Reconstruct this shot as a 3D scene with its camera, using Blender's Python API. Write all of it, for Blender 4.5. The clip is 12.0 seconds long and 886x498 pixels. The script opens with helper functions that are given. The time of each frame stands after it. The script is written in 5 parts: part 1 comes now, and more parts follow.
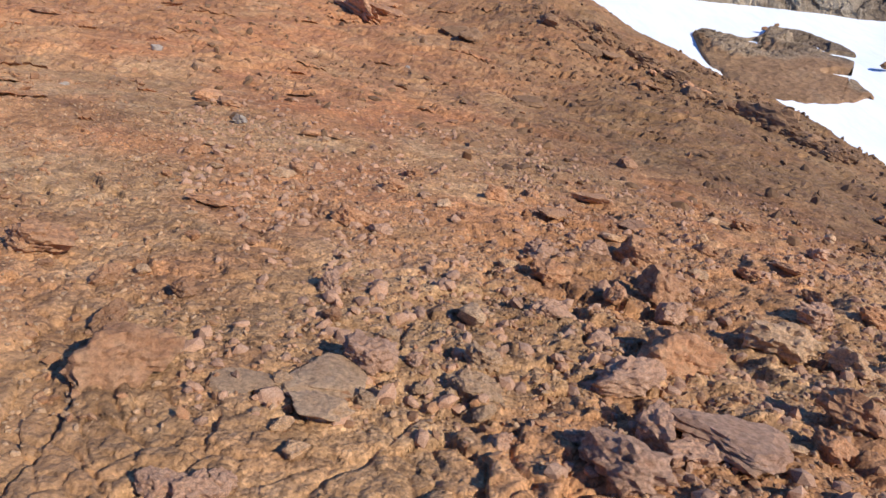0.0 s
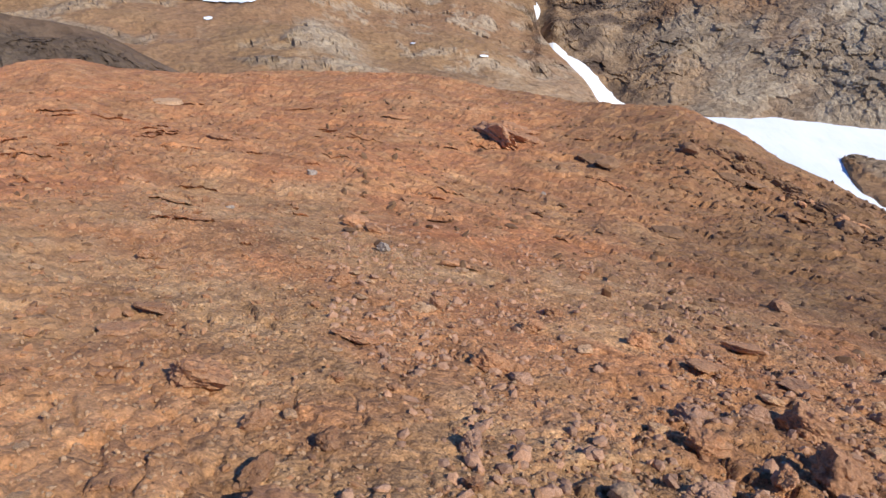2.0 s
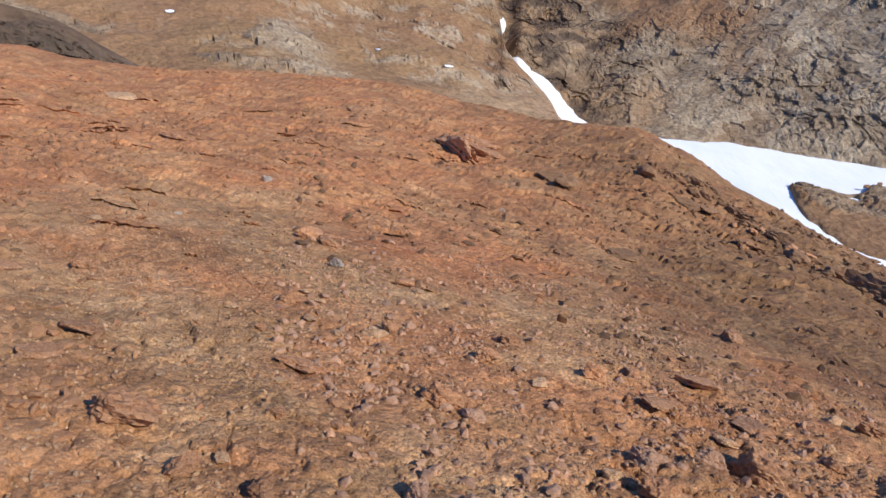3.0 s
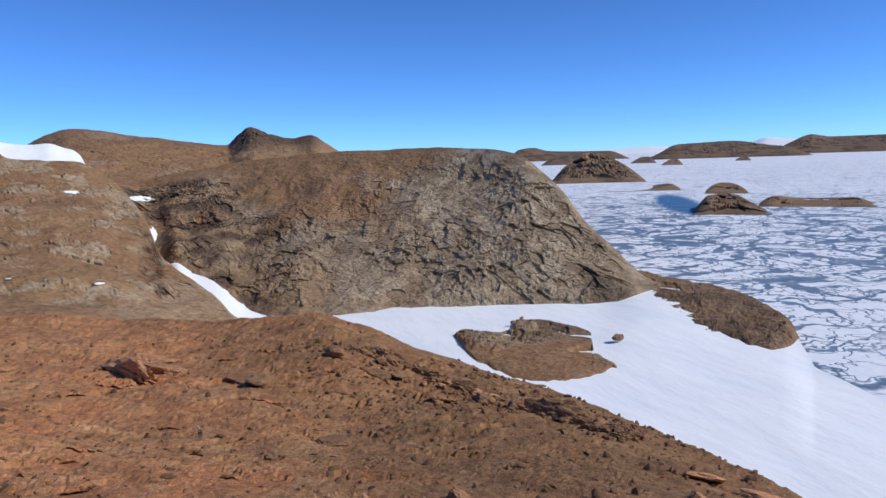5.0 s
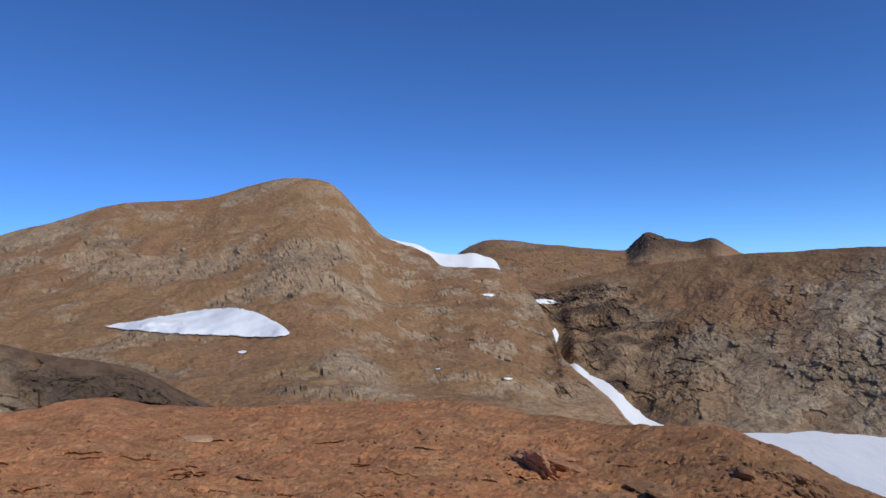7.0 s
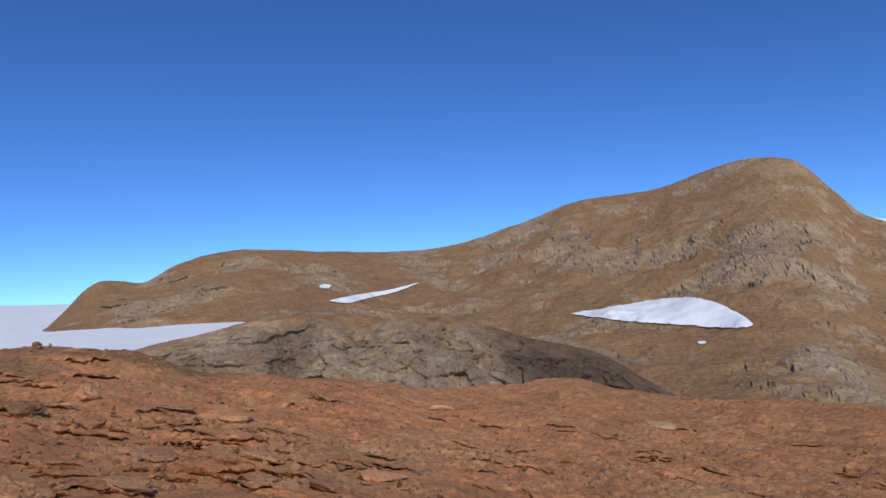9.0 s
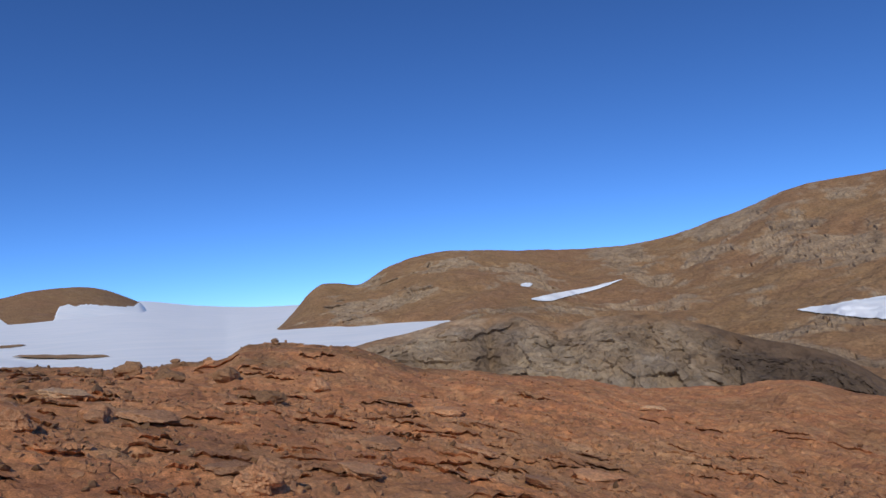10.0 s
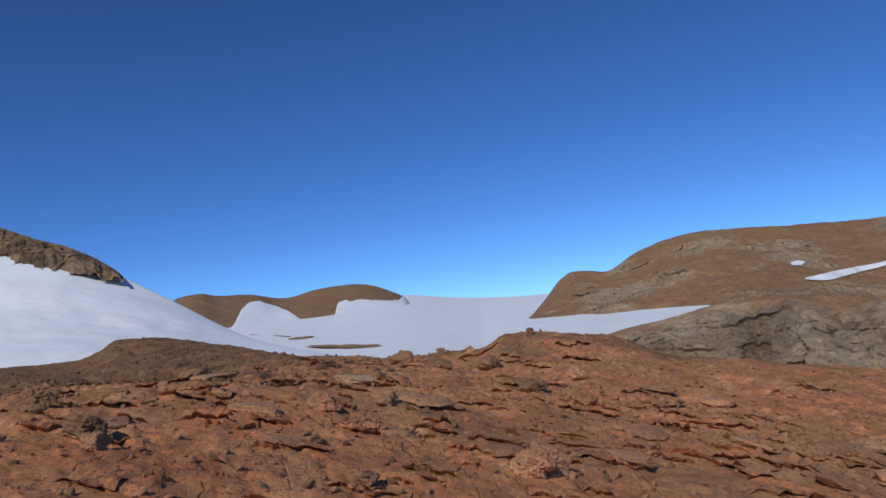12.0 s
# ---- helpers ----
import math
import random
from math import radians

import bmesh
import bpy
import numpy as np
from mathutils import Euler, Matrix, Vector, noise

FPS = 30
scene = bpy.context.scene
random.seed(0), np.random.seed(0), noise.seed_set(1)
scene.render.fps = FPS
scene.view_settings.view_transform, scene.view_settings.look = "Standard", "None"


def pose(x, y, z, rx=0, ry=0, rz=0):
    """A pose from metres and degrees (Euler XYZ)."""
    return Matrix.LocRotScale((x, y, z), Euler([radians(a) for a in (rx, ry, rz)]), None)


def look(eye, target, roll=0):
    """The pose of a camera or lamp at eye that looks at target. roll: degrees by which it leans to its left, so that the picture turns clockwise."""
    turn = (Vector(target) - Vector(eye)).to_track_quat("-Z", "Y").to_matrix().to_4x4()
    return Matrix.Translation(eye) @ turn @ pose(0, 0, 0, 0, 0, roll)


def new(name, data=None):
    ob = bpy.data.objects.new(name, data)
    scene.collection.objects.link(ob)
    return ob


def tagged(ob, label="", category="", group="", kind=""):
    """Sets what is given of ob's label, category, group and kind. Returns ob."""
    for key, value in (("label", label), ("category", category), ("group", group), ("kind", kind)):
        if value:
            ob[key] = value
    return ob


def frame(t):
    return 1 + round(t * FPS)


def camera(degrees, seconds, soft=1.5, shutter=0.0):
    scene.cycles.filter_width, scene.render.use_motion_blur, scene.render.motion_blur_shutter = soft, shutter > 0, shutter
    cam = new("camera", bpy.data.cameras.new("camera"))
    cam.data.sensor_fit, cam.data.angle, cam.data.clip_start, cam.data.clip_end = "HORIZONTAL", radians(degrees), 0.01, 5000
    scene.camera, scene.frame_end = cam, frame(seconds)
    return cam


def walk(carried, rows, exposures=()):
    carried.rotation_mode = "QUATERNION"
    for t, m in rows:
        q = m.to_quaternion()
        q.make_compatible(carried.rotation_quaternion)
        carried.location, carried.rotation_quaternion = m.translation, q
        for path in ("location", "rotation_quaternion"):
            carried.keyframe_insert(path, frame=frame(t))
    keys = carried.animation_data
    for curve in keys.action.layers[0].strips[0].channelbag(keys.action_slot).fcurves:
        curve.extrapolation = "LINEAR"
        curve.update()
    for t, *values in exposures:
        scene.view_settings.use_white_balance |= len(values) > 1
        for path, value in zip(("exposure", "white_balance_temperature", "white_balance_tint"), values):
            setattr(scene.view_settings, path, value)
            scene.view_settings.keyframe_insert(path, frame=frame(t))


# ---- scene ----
cam = camera(64.92, 12.0)
# seconds, place, turn
PATH = [
    (0.0, 0.000, 0.000, 1.100, 56.79, -1.47, -0.00),
    (0.2, 0.008, 0.007, 1.171, 57.88, 0.65, -1.51),
    (0.5, 0.020, 0.017, 1.278, 60.36, 1.19, -1.87),
    (0.8, -0.027, 0.054, 1.290, 63.90, 0.09, -0.95),
    (1.0, -0.059, 0.079, 1.298, 63.10, -0.77, -0.59),
    (1.5, -0.153, 0.169, 1.329, 62.38, -2.02, -0.36),
    (1.7, -0.147, 0.217, 1.325, 62.09, -2.00, 0.10),
    (1.9, -0.090, 0.146, 1.233, 64.54, 0.48, 2.36),
    (2.0, -0.100, 0.122, 1.207, 66.05, 0.59, 10.46),
    (2.5, -0.090, 0.248, 1.207, 64.10, 0.95, 13.74),
    (3.0, -0.125, 0.296, 1.232, 66.75, -3.07, 8.18),
    (3.2, -0.165, 0.309, 1.227, 66.46, -4.70, -2.29),
    (3.5, -0.225, 0.328, 1.218, 66.93, -5.69, -12.43),
    (3.7, -0.231, 0.333, 1.230, 68.02, -5.72, -14.82),
    (5.3, -0.264, 0.356, 1.308, 85.64, 3.73, -18.93),
    (5.5, -0.271, 0.352, 1.306, 87.59, 4.39, -16.08),
    (6.0, -0.307, 0.358, 1.321, 90.48, 4.17, -8.72),
    (6.5, -0.338, 0.356, 1.301, 91.61, 2.61, 1.12),
    (7.0, -0.371, 0.351, 1.286, 92.22, 2.70, 12.03),
    (7.2, -0.370, 0.355, 1.281, 91.71, 2.74, 16.54),
    (8.8, -0.377, 0.355, 1.260, 93.11, 3.88, 44.79),
    (9.0, -0.385, 0.335, 1.267, 93.37, 3.47, 48.29),
    (9.5, -0.420, 0.318, 1.262, 94.05, 3.55, 56.32),
    (10.0, -0.424, 0.284, 1.261, 94.34, 4.32, 64.71),
    (10.5, -0.431, 0.273, 1.261, 94.51, 5.38, 72.47),
    (11.0, -0.413, 0.247, 1.265, 94.84, 5.33, 80.36),
    (11.5, -0.387, 0.220, 1.277, 95.14, 5.35, 83.05),
    (12.0, -0.365, 0.194, 1.280, 95.22, 6.02, 85.05),
]
walk(cam, [(t, pose(x, y, z, rx, ry, rz)) for t, x, y, z, rx, ry, rz in PATH],
     [(0.0, 0.40), (1.0, 0.33), (2.5, 0.30), (3.5, 0.13), (5.4, -0.36), (7.0, -0.5), (9.0, -0.5), (10.5, -0.68), (12.0, -0.76)])

EYE = 1.1            # height of the eye over the ground at the viewer's feet
SEA = -29.0          # level of the frozen sea

# ---- light ----
SUN_AZ, SUN_EL = -122.0, 38.0      # degrees, counted to the left from +y
world = bpy.data.worlds.new("sky")
scene.world = world
world.use_nodes = True
wn = world.node_tree
wn.nodes.clear()
sky = wn.nodes.new("ShaderNodeTexSky")
sky.sky_type, sky.sun_disc = "NISHITA", False
sky.sun_elevation, sky.sun_rotation = radians(SUN_EL), radians(-SUN_AZ)
sky.altitude, sky.air_density, sky.dust_density, sky.ozone_density = 1500, 0.59, 0.0, 3.2
bg = wn.nodes.new("ShaderNodeBackground")
bg.inputs["Strength"].default_value = 0.15
tone = wn.nodes.new("ShaderNodeMix")
tone.data_type, tone.blend_type = "RGBA", "MULTIPLY"
tone.inputs[0].default_value, tone.inputs[7].default_value = 1.0, (0.52, 0.895, 1.38, 1)
wout = wn.nodes.new("ShaderNodeOutputWorld")
wn.links.new(sky.outputs[0], tone.inputs[6])
wn.links.new(tone.outputs[2], bg.inputs[0])
wn.links.new(bg.outputs[0], wout.inputs[0])
sun = new("sun", bpy.data.lights.new("sun", "SUN"))
sun.data.energy, sun.data.angle, sun.data.color = 4.2, radians(0.53), (1.0, 0.95, 0.87)
sd = Vector((-math.sin(radians(SUN_AZ)) * math.cos(radians(SUN_EL)), math.cos(radians(SUN_AZ)) * math.cos(radians(SUN_EL)), math.sin(radians(SUN_EL))))
sun.matrix_world = look(sd * 100, (0, 0, 0))


# ---- noise on arrays ----
_rng = np.random.RandomState(7)
_perm = np.tile(_rng.permutation(256), 3)
_grad = _rng.normal(size=(256, 3))
_grad /= np.linalg.norm(_grad, axis=1)[:, None]


def perlin(p):
    p = np.asarray(p, float)
    i = np.floor(p).astype(int)
    f = p - i
    u = f * f * f * (f * (f * 6 - 15) + 10)
    i &= 255
    total = np.zeros(p.shape[:-1])
    for a in (0, 1):
        wx = u[..., 0] if a else 1 - u[..., 0]
        for b in (0, 1):
            wy = u[..., 1] if b else 1 - u[..., 1]
            for c in (0, 1):
                wz = u[..., 2] if c else 1 - u[..., 2]
                g = _grad[_perm[_perm[_perm[(i[..., 0] + a) & 255] + ((i[..., 1] + b) & 255)] + ((i[..., 2] + c) & 255)]]
                d = g[..., 0] * (f[..., 0] - a) + g[..., 1] * (f[..., 1] - b) + g[..., 2] * (f[..., 2] - c)
                total += wx * wy * wz * d
    return total * 1.5


def fbm(p, octaves=4, gain=0.5, ridged=False):
    p = np.asarray(p, float)
    total, amp = 0.0, 1.0
    for k in range(octaves):
        n = perlin(p * 2.03**k + 17.3 * k)
        total = total + amp * ((1 - 2 * np.abs(n)) if ridged else n)
        amp *= gain
    return total


def facets(x, y, scale, seed=0, tilt=0.55):
    """Broken, tilted plates: a height in plate widths, level in places and tilted in others, and the plate's random number."""
    px, py = x * scale + seed * 3.7, y * scale + seed * 1.9
    ix, iy = np.floor(px).astype(int), np.floor(py).astype(int)
    best, h, rnd, second = np.full(px.shape, 9.0), np.zeros(px.shape), np.zeros(px.shape), np.full(px.shape, 9.0)
    for a in (-1, 0, 1):
        for b in (-1, 0, 1):
            k = _perm[_perm[(ix + a + seed * 31) & 255] + ((iy + b) & 255)]
            g = _grad[k]
            qx, qy = ix + a + 0.5 + 0.45 * g[..., 0], iy + b + 0.5 + 0.45 * g[..., 1]
            d = np.hypot(px - qx, py - qy)
            near = d < best
            second = np.where(near, best, np.minimum(second, d))
            o = _grad[(k * 7 + 13) & 255]
            h = np.where(near, 0.35 * o[..., 2] + tilt * (o[..., 0] * (px - qx) + o[..., 1] * (py - qy)), h)
            rnd = np.where(near, k / 255.0, rnd)
            best = np.where(near, d, best)
    return h, rnd, second - best


def step(a, b, x):
    u = np.clip((np.asarray(x, float) - a) / (b - a), 0, 1)
    return u * u * (3 - 2 * u)


def knots(pairs):
    """A smooth line through (position, value) pairs."""
    xs, ys = np.array(sorted(pairs), float).T
    m = np.gradient(ys, xs) if len(xs) > 2 else np.full(len(xs), (ys[-1] - ys[0]) / (xs[-1] - xs[0]))
    s = np.diff(ys) / np.diff(xs)
    for k in range(len(xs)):                 # no overshoot
        lo, hi = s[max(k - 1, 0)], s[min(k, len(s) - 1)]
        m[k] = 0 if lo * hi <= 0 else np.sign(lo) * min(abs(m[k]), 2.5 * min(abs(lo), abs(hi)))

    def at(x):
        x = np.clip(np.asarray(x, float), xs[0], xs[-1])
        k = np.clip(np.searchsorted(xs, x) - 1, 0, len(xs) - 2)
        h = xs[k + 1] - xs[k]
        u = (x - xs[k]) / h
        return ((2 * u**3 - 3 * u**2 + 1) * ys[k] + (u**3 - 2 * u**2 + u) * h * m[k] + (3 * u**2 - 2 * u**3) * ys[k + 1] + (u**3 - u**2) * h * m[k + 1])
    return at


def tan_d(a):
    return np.tan(np.radians(a))


def grid_mesh(name, P, material, attributes=None, wrap=False, keep=None, smooth=True):
    """A mesh over a rows x columns x 3 array of places; keep: which faces stay."""
    rows, cols = P.shape[:2]
    idx = np.arange(rows * cols).reshape(rows, cols)
    if wrap:
        idx = np.concatenate([idx, idx[:, :1]], 1)
    q = np.stack([idx[:-1, :-1], idx[:-1, 1:], idx[1:, 1:], idx[1:, :-1]], -1).reshape(-1, 4)
    if keep is not None:
        q = q[keep.reshape(-1)]
    used = np.unique(q)
    remap = np.full(rows * cols, -1)
    remap[used] = np.arange(len(used))
    q = remap[q]
    me = bpy.data.meshes.new(name)
    me.vertices.add(len(used))
    me.vertices.foreach_set("co", P.reshape(-1, 3)[used].astype(np.float32).ravel())
    me.loops.add(len(q) * 4)
    me.loops.foreach_set("vertex_index", q.astype(np.int32).ravel())
    me.polygons.add(len(q))
    me.polygons.foreach_set("loop_start", np.arange(0, len(q) * 4, 4, dtype=np.int32))
    me.polygons.foreach_set("loop_total", np.full(len(q), 4, dtype=np.int32))
    me.update(calc_edges=True)
    me.polygons.foreach_set("use_smooth", np.full(len(q), smooth) if isinstance(smooth, bool) else smooth.reshape(-1))
    for key, value in (attributes or {}).items():
        at = me.attributes.new(key, "FLOAT", "POINT")
        at.data.foreach_set("value", np.broadcast_to(value, P.shape[:2]).reshape(-1)[used].astype(np.float32))
    me.materials.append(material)
    return new(name, me)


# ---- materials ----
def material(name):
    mat = bpy.data.materials.new(name)
    mat.use_nodes = True
    t = mat.node_tree
    return mat, t, t.nodes["Principled BSDF"]


class Nodes:
    """Short hands for the nodes of one material."""

    def __init__(self, tree):
        self.t = tree
        self.place = self.node("ShaderNodeTexCoord").outputs["Object"]

    def node(self, kind, **inputs):
        n = self.t.nodes.new(kind)
        for k, v in inputs.items():
            self.put(n, k, v)
        return n

    def put(self, n, key, v):
        sock = n.inputs[key]
        if isinstance(v, bpy.types.NodeSocket):
            self.t.links.new(v, sock)
        else:
            sock.default_value = v

    def noise(self, scale, detail=6.0, rough=0.6, stretch=None, warp=0.0):
        v = self.place
        if stretch:
            m = self.node("ShaderNodeMapping", Vector=v)
            m.inputs["Scale"].default_value = stretch
            v = m.outputs[0]
        return self.node("ShaderNodeTexNoise", Vector=v, Scale=scale, Detail=detail, Roughness=rough, Distortion=warp).outputs["Fac"]

    def voronoi(self, scale, feature="F1", stretch=None, out="Distance"):
        v = self.place
        if stretch:
            m = self.node("ShaderNodeMapping", Vector=v)
            m.inputs["Scale"].default_value = stretch
            v = m.outputs[0]
        n = self.t.nodes.new("ShaderNodeTexVoronoi")
        n.feature = feature
        self.put(n, "Vector", v)
        self.put(n, "Scale", scale)
        return n.outputs[out]

    def ramp(self, fac, *stops):
        n = self.node("ShaderNodeValToRGB", Fac=fac)
        e = n.color_ramp.elements
        while len(e) < len(stops):
            e.new(0.5)
        for el, (pos, c) in zip(e, stops):
            el.position = pos
            el.color = (c, c, c, 1) if isinstance(c, (int, float)) else (*c, 1)
        return n.outputs["Color"]

    def mix(self, fac, a, b, how="MIX"):
        n = self.t.nodes.new("ShaderNodeMix")
        n.data_type, n.blend_type = "RGBA", how
        for sock, v in ((n.inputs[0], fac), (n.inputs[6], a), (n.inputs[7], b)):
            if isinstance(v, bpy.types.NodeSocket):
                self.t.links.new(v, sock)
            elif isinstance(v, (int, float)):
                sock.default_value = v if sock == n.inputs[0] else (v, v, v, 1)
            else:
                sock.default_value = (*v, 1)
        return n.outputs[2]

    def math(self, how, a, b=0.0):
        n = self.t.nodes.new("ShaderNodeMath")
        n.operation = how
        self.put(n, 0, a)
        self.put(n, 1, b)
        return n.outputs[0]

    def attribute(self, name):
        n = self.t.nodes.new("ShaderNodeAttribute")
        n.attribute_name = name
        return n.outputs["Fac"]

    def bump(self, height, distance, strength=1.0, normal=None):
        n = self.node("ShaderNodeBump", Height=height, Distance=distance, Strength=strength)
        if normal is not None:
            self.put(n, "Normal", normal)
        return n.outputs["Normal"]


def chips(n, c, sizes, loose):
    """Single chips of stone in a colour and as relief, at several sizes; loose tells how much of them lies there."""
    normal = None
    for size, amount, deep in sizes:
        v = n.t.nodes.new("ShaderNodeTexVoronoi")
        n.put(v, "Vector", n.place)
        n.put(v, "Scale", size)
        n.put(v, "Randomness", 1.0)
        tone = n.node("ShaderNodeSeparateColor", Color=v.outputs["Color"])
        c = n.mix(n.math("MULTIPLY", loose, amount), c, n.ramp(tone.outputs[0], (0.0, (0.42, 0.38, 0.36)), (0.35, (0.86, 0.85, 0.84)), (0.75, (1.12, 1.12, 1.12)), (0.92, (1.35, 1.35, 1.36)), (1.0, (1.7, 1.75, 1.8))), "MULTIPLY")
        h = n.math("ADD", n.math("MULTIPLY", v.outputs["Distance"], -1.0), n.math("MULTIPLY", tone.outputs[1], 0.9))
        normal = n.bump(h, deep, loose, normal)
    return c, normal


def rock_ground():
    """Rust-red weathered bedrock with soil and gravel; 'grey' and 'sand' tell where brown soil and tan grit lie, 'loose' where chips do."""
    mat, t, b = material("red_bedrock")
    n = Nodes(t)
    big = n.noise(0.35, 5, 0.6)
    mid = n.noise(1.5, 7, 0.62, warp=0.3)
    patchy = n.noise(7.5, 7, 0.66)
    fine = n.noise(95, 6, 0.75)
    red = n.ramp(mid, (0.3, (0.42, 0.178, 0.082)), (0.5, (0.55, 0.242, 0.104)), (0.7, (0.62, 0.325, 0.155)))
    tan = n.ramp(mid, (0.3, (0.41, 0.215, 0.102)), (0.5, (0.52, 0.295, 0.138)), (0.7, (0.61, 0.385, 0.20)))
    brown = n.ramp(mid, (0.3, (0.165, 0.088, 0.047)), (0.55, (0.255, 0.144, 0.066)), (0.75, (0.33, 0.203, 0.10)))
    c = n.mix(n.ramp(big, (0.45, 0), (0.65, 0.4)), red, tan)
    c = n.mix(n.attribute("sand"), c, tan)
    c = n.mix(n.attribute("grey"), c, brown)
    c = n.mix(n.ramp(n.noise(1.2, 7, 0.68, warp=0.4), (0.50, 0), (0.64, 0.5)), c, n.mix(0.45, brown, tan))
    # bare, rust-stained rock and duller, dusty hollows
    c = n.mix(0.9, c, n.ramp(n.noise(0.55, 7, 0.66, warp=0.6), (0.34, (0.74, 0.74, 0.74)), (0.48, (0.98, 0.98, 0.98)), (0.62, (1.10, 1.02, 0.97))), "MULTIPLY")
    c = n.mix(0.8, c, n.ramp(patchy, (0.32, (0.60, 0.57, 0.55)), (0.5, (0.99, 0.98, 0.97)), (0.68, (1.22, 1.20, 1.17))), "MULTIPLY")
    c = n.mix(0.55, c, n.ramp(n.noise(26, 5, 0.7), (0.3, 0.6), (0.5, 1.0), (0.7, 1.28)), "MULTIPLY")
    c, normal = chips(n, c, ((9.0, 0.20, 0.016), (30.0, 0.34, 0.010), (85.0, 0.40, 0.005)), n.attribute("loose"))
    c = n.mix(0.6, c, n.ramp(fine, (0.38, 0.55), (0.5, 1.0), (0.62, 1.35)), "MULTIPLY")
    n.put(b, "Base Color", c)
    n.put(b, "Roughness", 0.92)
    b.inputs["Specular IOR Level"].default_value = 0.2
    bare = n.math("SUBTRACT", 1.0, n.attribute("loose"))
    # joints between slabs, and leaves of rock that end in low, sharp lips
    crack = n.ramp(n.voronoi(2.3, "DISTANCE_TO_EDGE", stretch=(0.7, 1.3, 1)), (0.0, 0.0), (0.025, 1.0))
    normal = n.bump(n.mix(n.ramp(patchy, (0.47, 0), (0.53, 1)), crack, 1.0), 0.03, n.math("MULTIPLY", bare, 1.0), normal)
    leaf = n.math("FRACT", n.math("MULTIPLY", n.noise(2.1, 9, 0.68, stretch=(0.8, 1.3, 1), warp=0.3), 9.0))
    normal = n.bump(leaf, 0.035, n.math("MULTIPLY", bare, 0.5), normal)
    flakes = n.t.nodes.new("ShaderNodeTexVoronoi")
    n.put(flakes, "Vector", n.place)
    n.put(flakes, "Scale", 13.0)
    tone = n.node("ShaderNodeSeparateColor", Color=flakes.outputs["Color"])
    normal = n.bump(tone.outputs[0], 0.02, n.math("MULTIPLY", bare, 0.7), normal)
    n.put(b, "Normal", n.bump(n.noise(22, 9, 0.78), 0.022, 0.6, normal))
    return mat


def hill_rock():
    """Brown weathered slopes; 'face' tells where bare grey, blocky rock shows, 'dark' where the colour turns near
    black.
    """
    mat, t, b = material("brown_hillside")
    n = Nodes(t)
    big = n.noise(0.03, 6, 0.62, warp=0.4)
    mid = n.noise(0.2, 9, 0.7, warp=0.5)
    fine = n.noise(1.5, 8, 0.75)
    slope = n.ramp(mid, (0.3, (0.235, 0.138, 0.067)), (0.5, (0.298, 0.176, 0.083)), (0.7, (0.36, 0.224, 0.112)))
    rust = n.ramp(mid, (0.3, (0.24, 0.13, 0.064)), (0.7, (0.33, 0.19, 0.097)))
    slope = n.mix(n.ramp(big, (0.42, 0), (0.6, 1)), slope, rust)
    outc = n.ramp(n.noise(0.11, 8, 0.7, warp=0.5), (0.56, 0), (0.7, 1))
    slope = n.mix(n.math("MULTIPLY", outc, 0.4), slope, (0.44, 0.34, 0.22))
    face = n.ramp(n.noise(0.34, 10, 0.75, warp=0.4), (0.28, (0.19, 0.135, 0.085)), (0.44, (0.33, 0.235, 0.142)), (0.6, (0.47, 0.36, 0.235)), (0.75, (0.38, 0.25, 0.135)))
    c = n.mix(n.attribute("face"), slope, face)
    c = n.mix(n.math("MULTIPLY", n.attribute("pale"), n.ramp(n.noise(0.28, 9, 0.75, warp=0.5), (0.36, 0.15), (0.6, 1.0))), c, (0.55, 0.435, 0.29))
    ash = n.ramp(n.noise(0.45, 10, 0.75, warp=0.5), (0.3, (0.15, 0.12, 0.095)), (0.46, (0.31, 0.245, 0.18)), (0.62, (0.50, 0.42, 0.32)))
    c = n.mix(n.attribute("ash"), c, ash)
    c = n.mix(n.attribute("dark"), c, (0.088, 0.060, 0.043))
    tone = n.node("ShaderNodeSeparateColor", Color=n.voronoi(1.3, out="Color")).outputs[0]
    c = n.mix(0.3, c, n.ramp(tone, (0.0, 0.45), (0.3, 0.97), (0.85, 1.1), (1.0, 1.5)), "MULTIPLY")
    c = n.mix(0.55, c, n.ramp(fine, (0.38, 0.55), (0.5, 1.0), (0.62, 1.3)), "MULTIPLY")
    n.put(b, "Base Color", c)
    n.put(b, "Roughness", 0.93)
    b.inputs["Specular IOR Level"].default_value = 0.2
    n1 = n.bump(n.voronoi(1.3), 0.25, 0.5)
    n2 = n.bump(n.noise(0.9, 10, 0.78, warp=0.4), 0.9, n.math("ADD", 0.35, n.math("MULTIPLY", n.attribute("face"), 0.5)), n1)
    n.put(b, "Normal", n2)
    return mat


def snow_material():
    mat, t, b = material("old_snow")
    n = Nodes(t)
    drift = n.noise(0.16, 6, 0.6, stretch=(1, 0.35, 1))
    fine = n.noise(1.3, 6, 0.65)
    dirt = n.ramp(n.noise(0.05, 7, 0.7, warp=0.4), (0.6, 0), (0.8, 1))
    c = n.ramp(drift, (0.3, (0.80, 0.85, 0.87)), (0.6, (0.90, 0.92, 0.92)))
    c = n.mix(n.math("MULTIPLY", dirt, 0.2), c, (0.72, 0.66, 0.58))
    n.put(b, "Base Color", c)
    n.put(b, "Roughness", 0.75)
    b.inputs["Specular IOR Level"].default_value = 0.2
    n1 = n.bump(fine, 0.08, 0.35)
    n.put(b, "Normal", n.bump(drift, 0.7, 0.5, n1))
    return mat


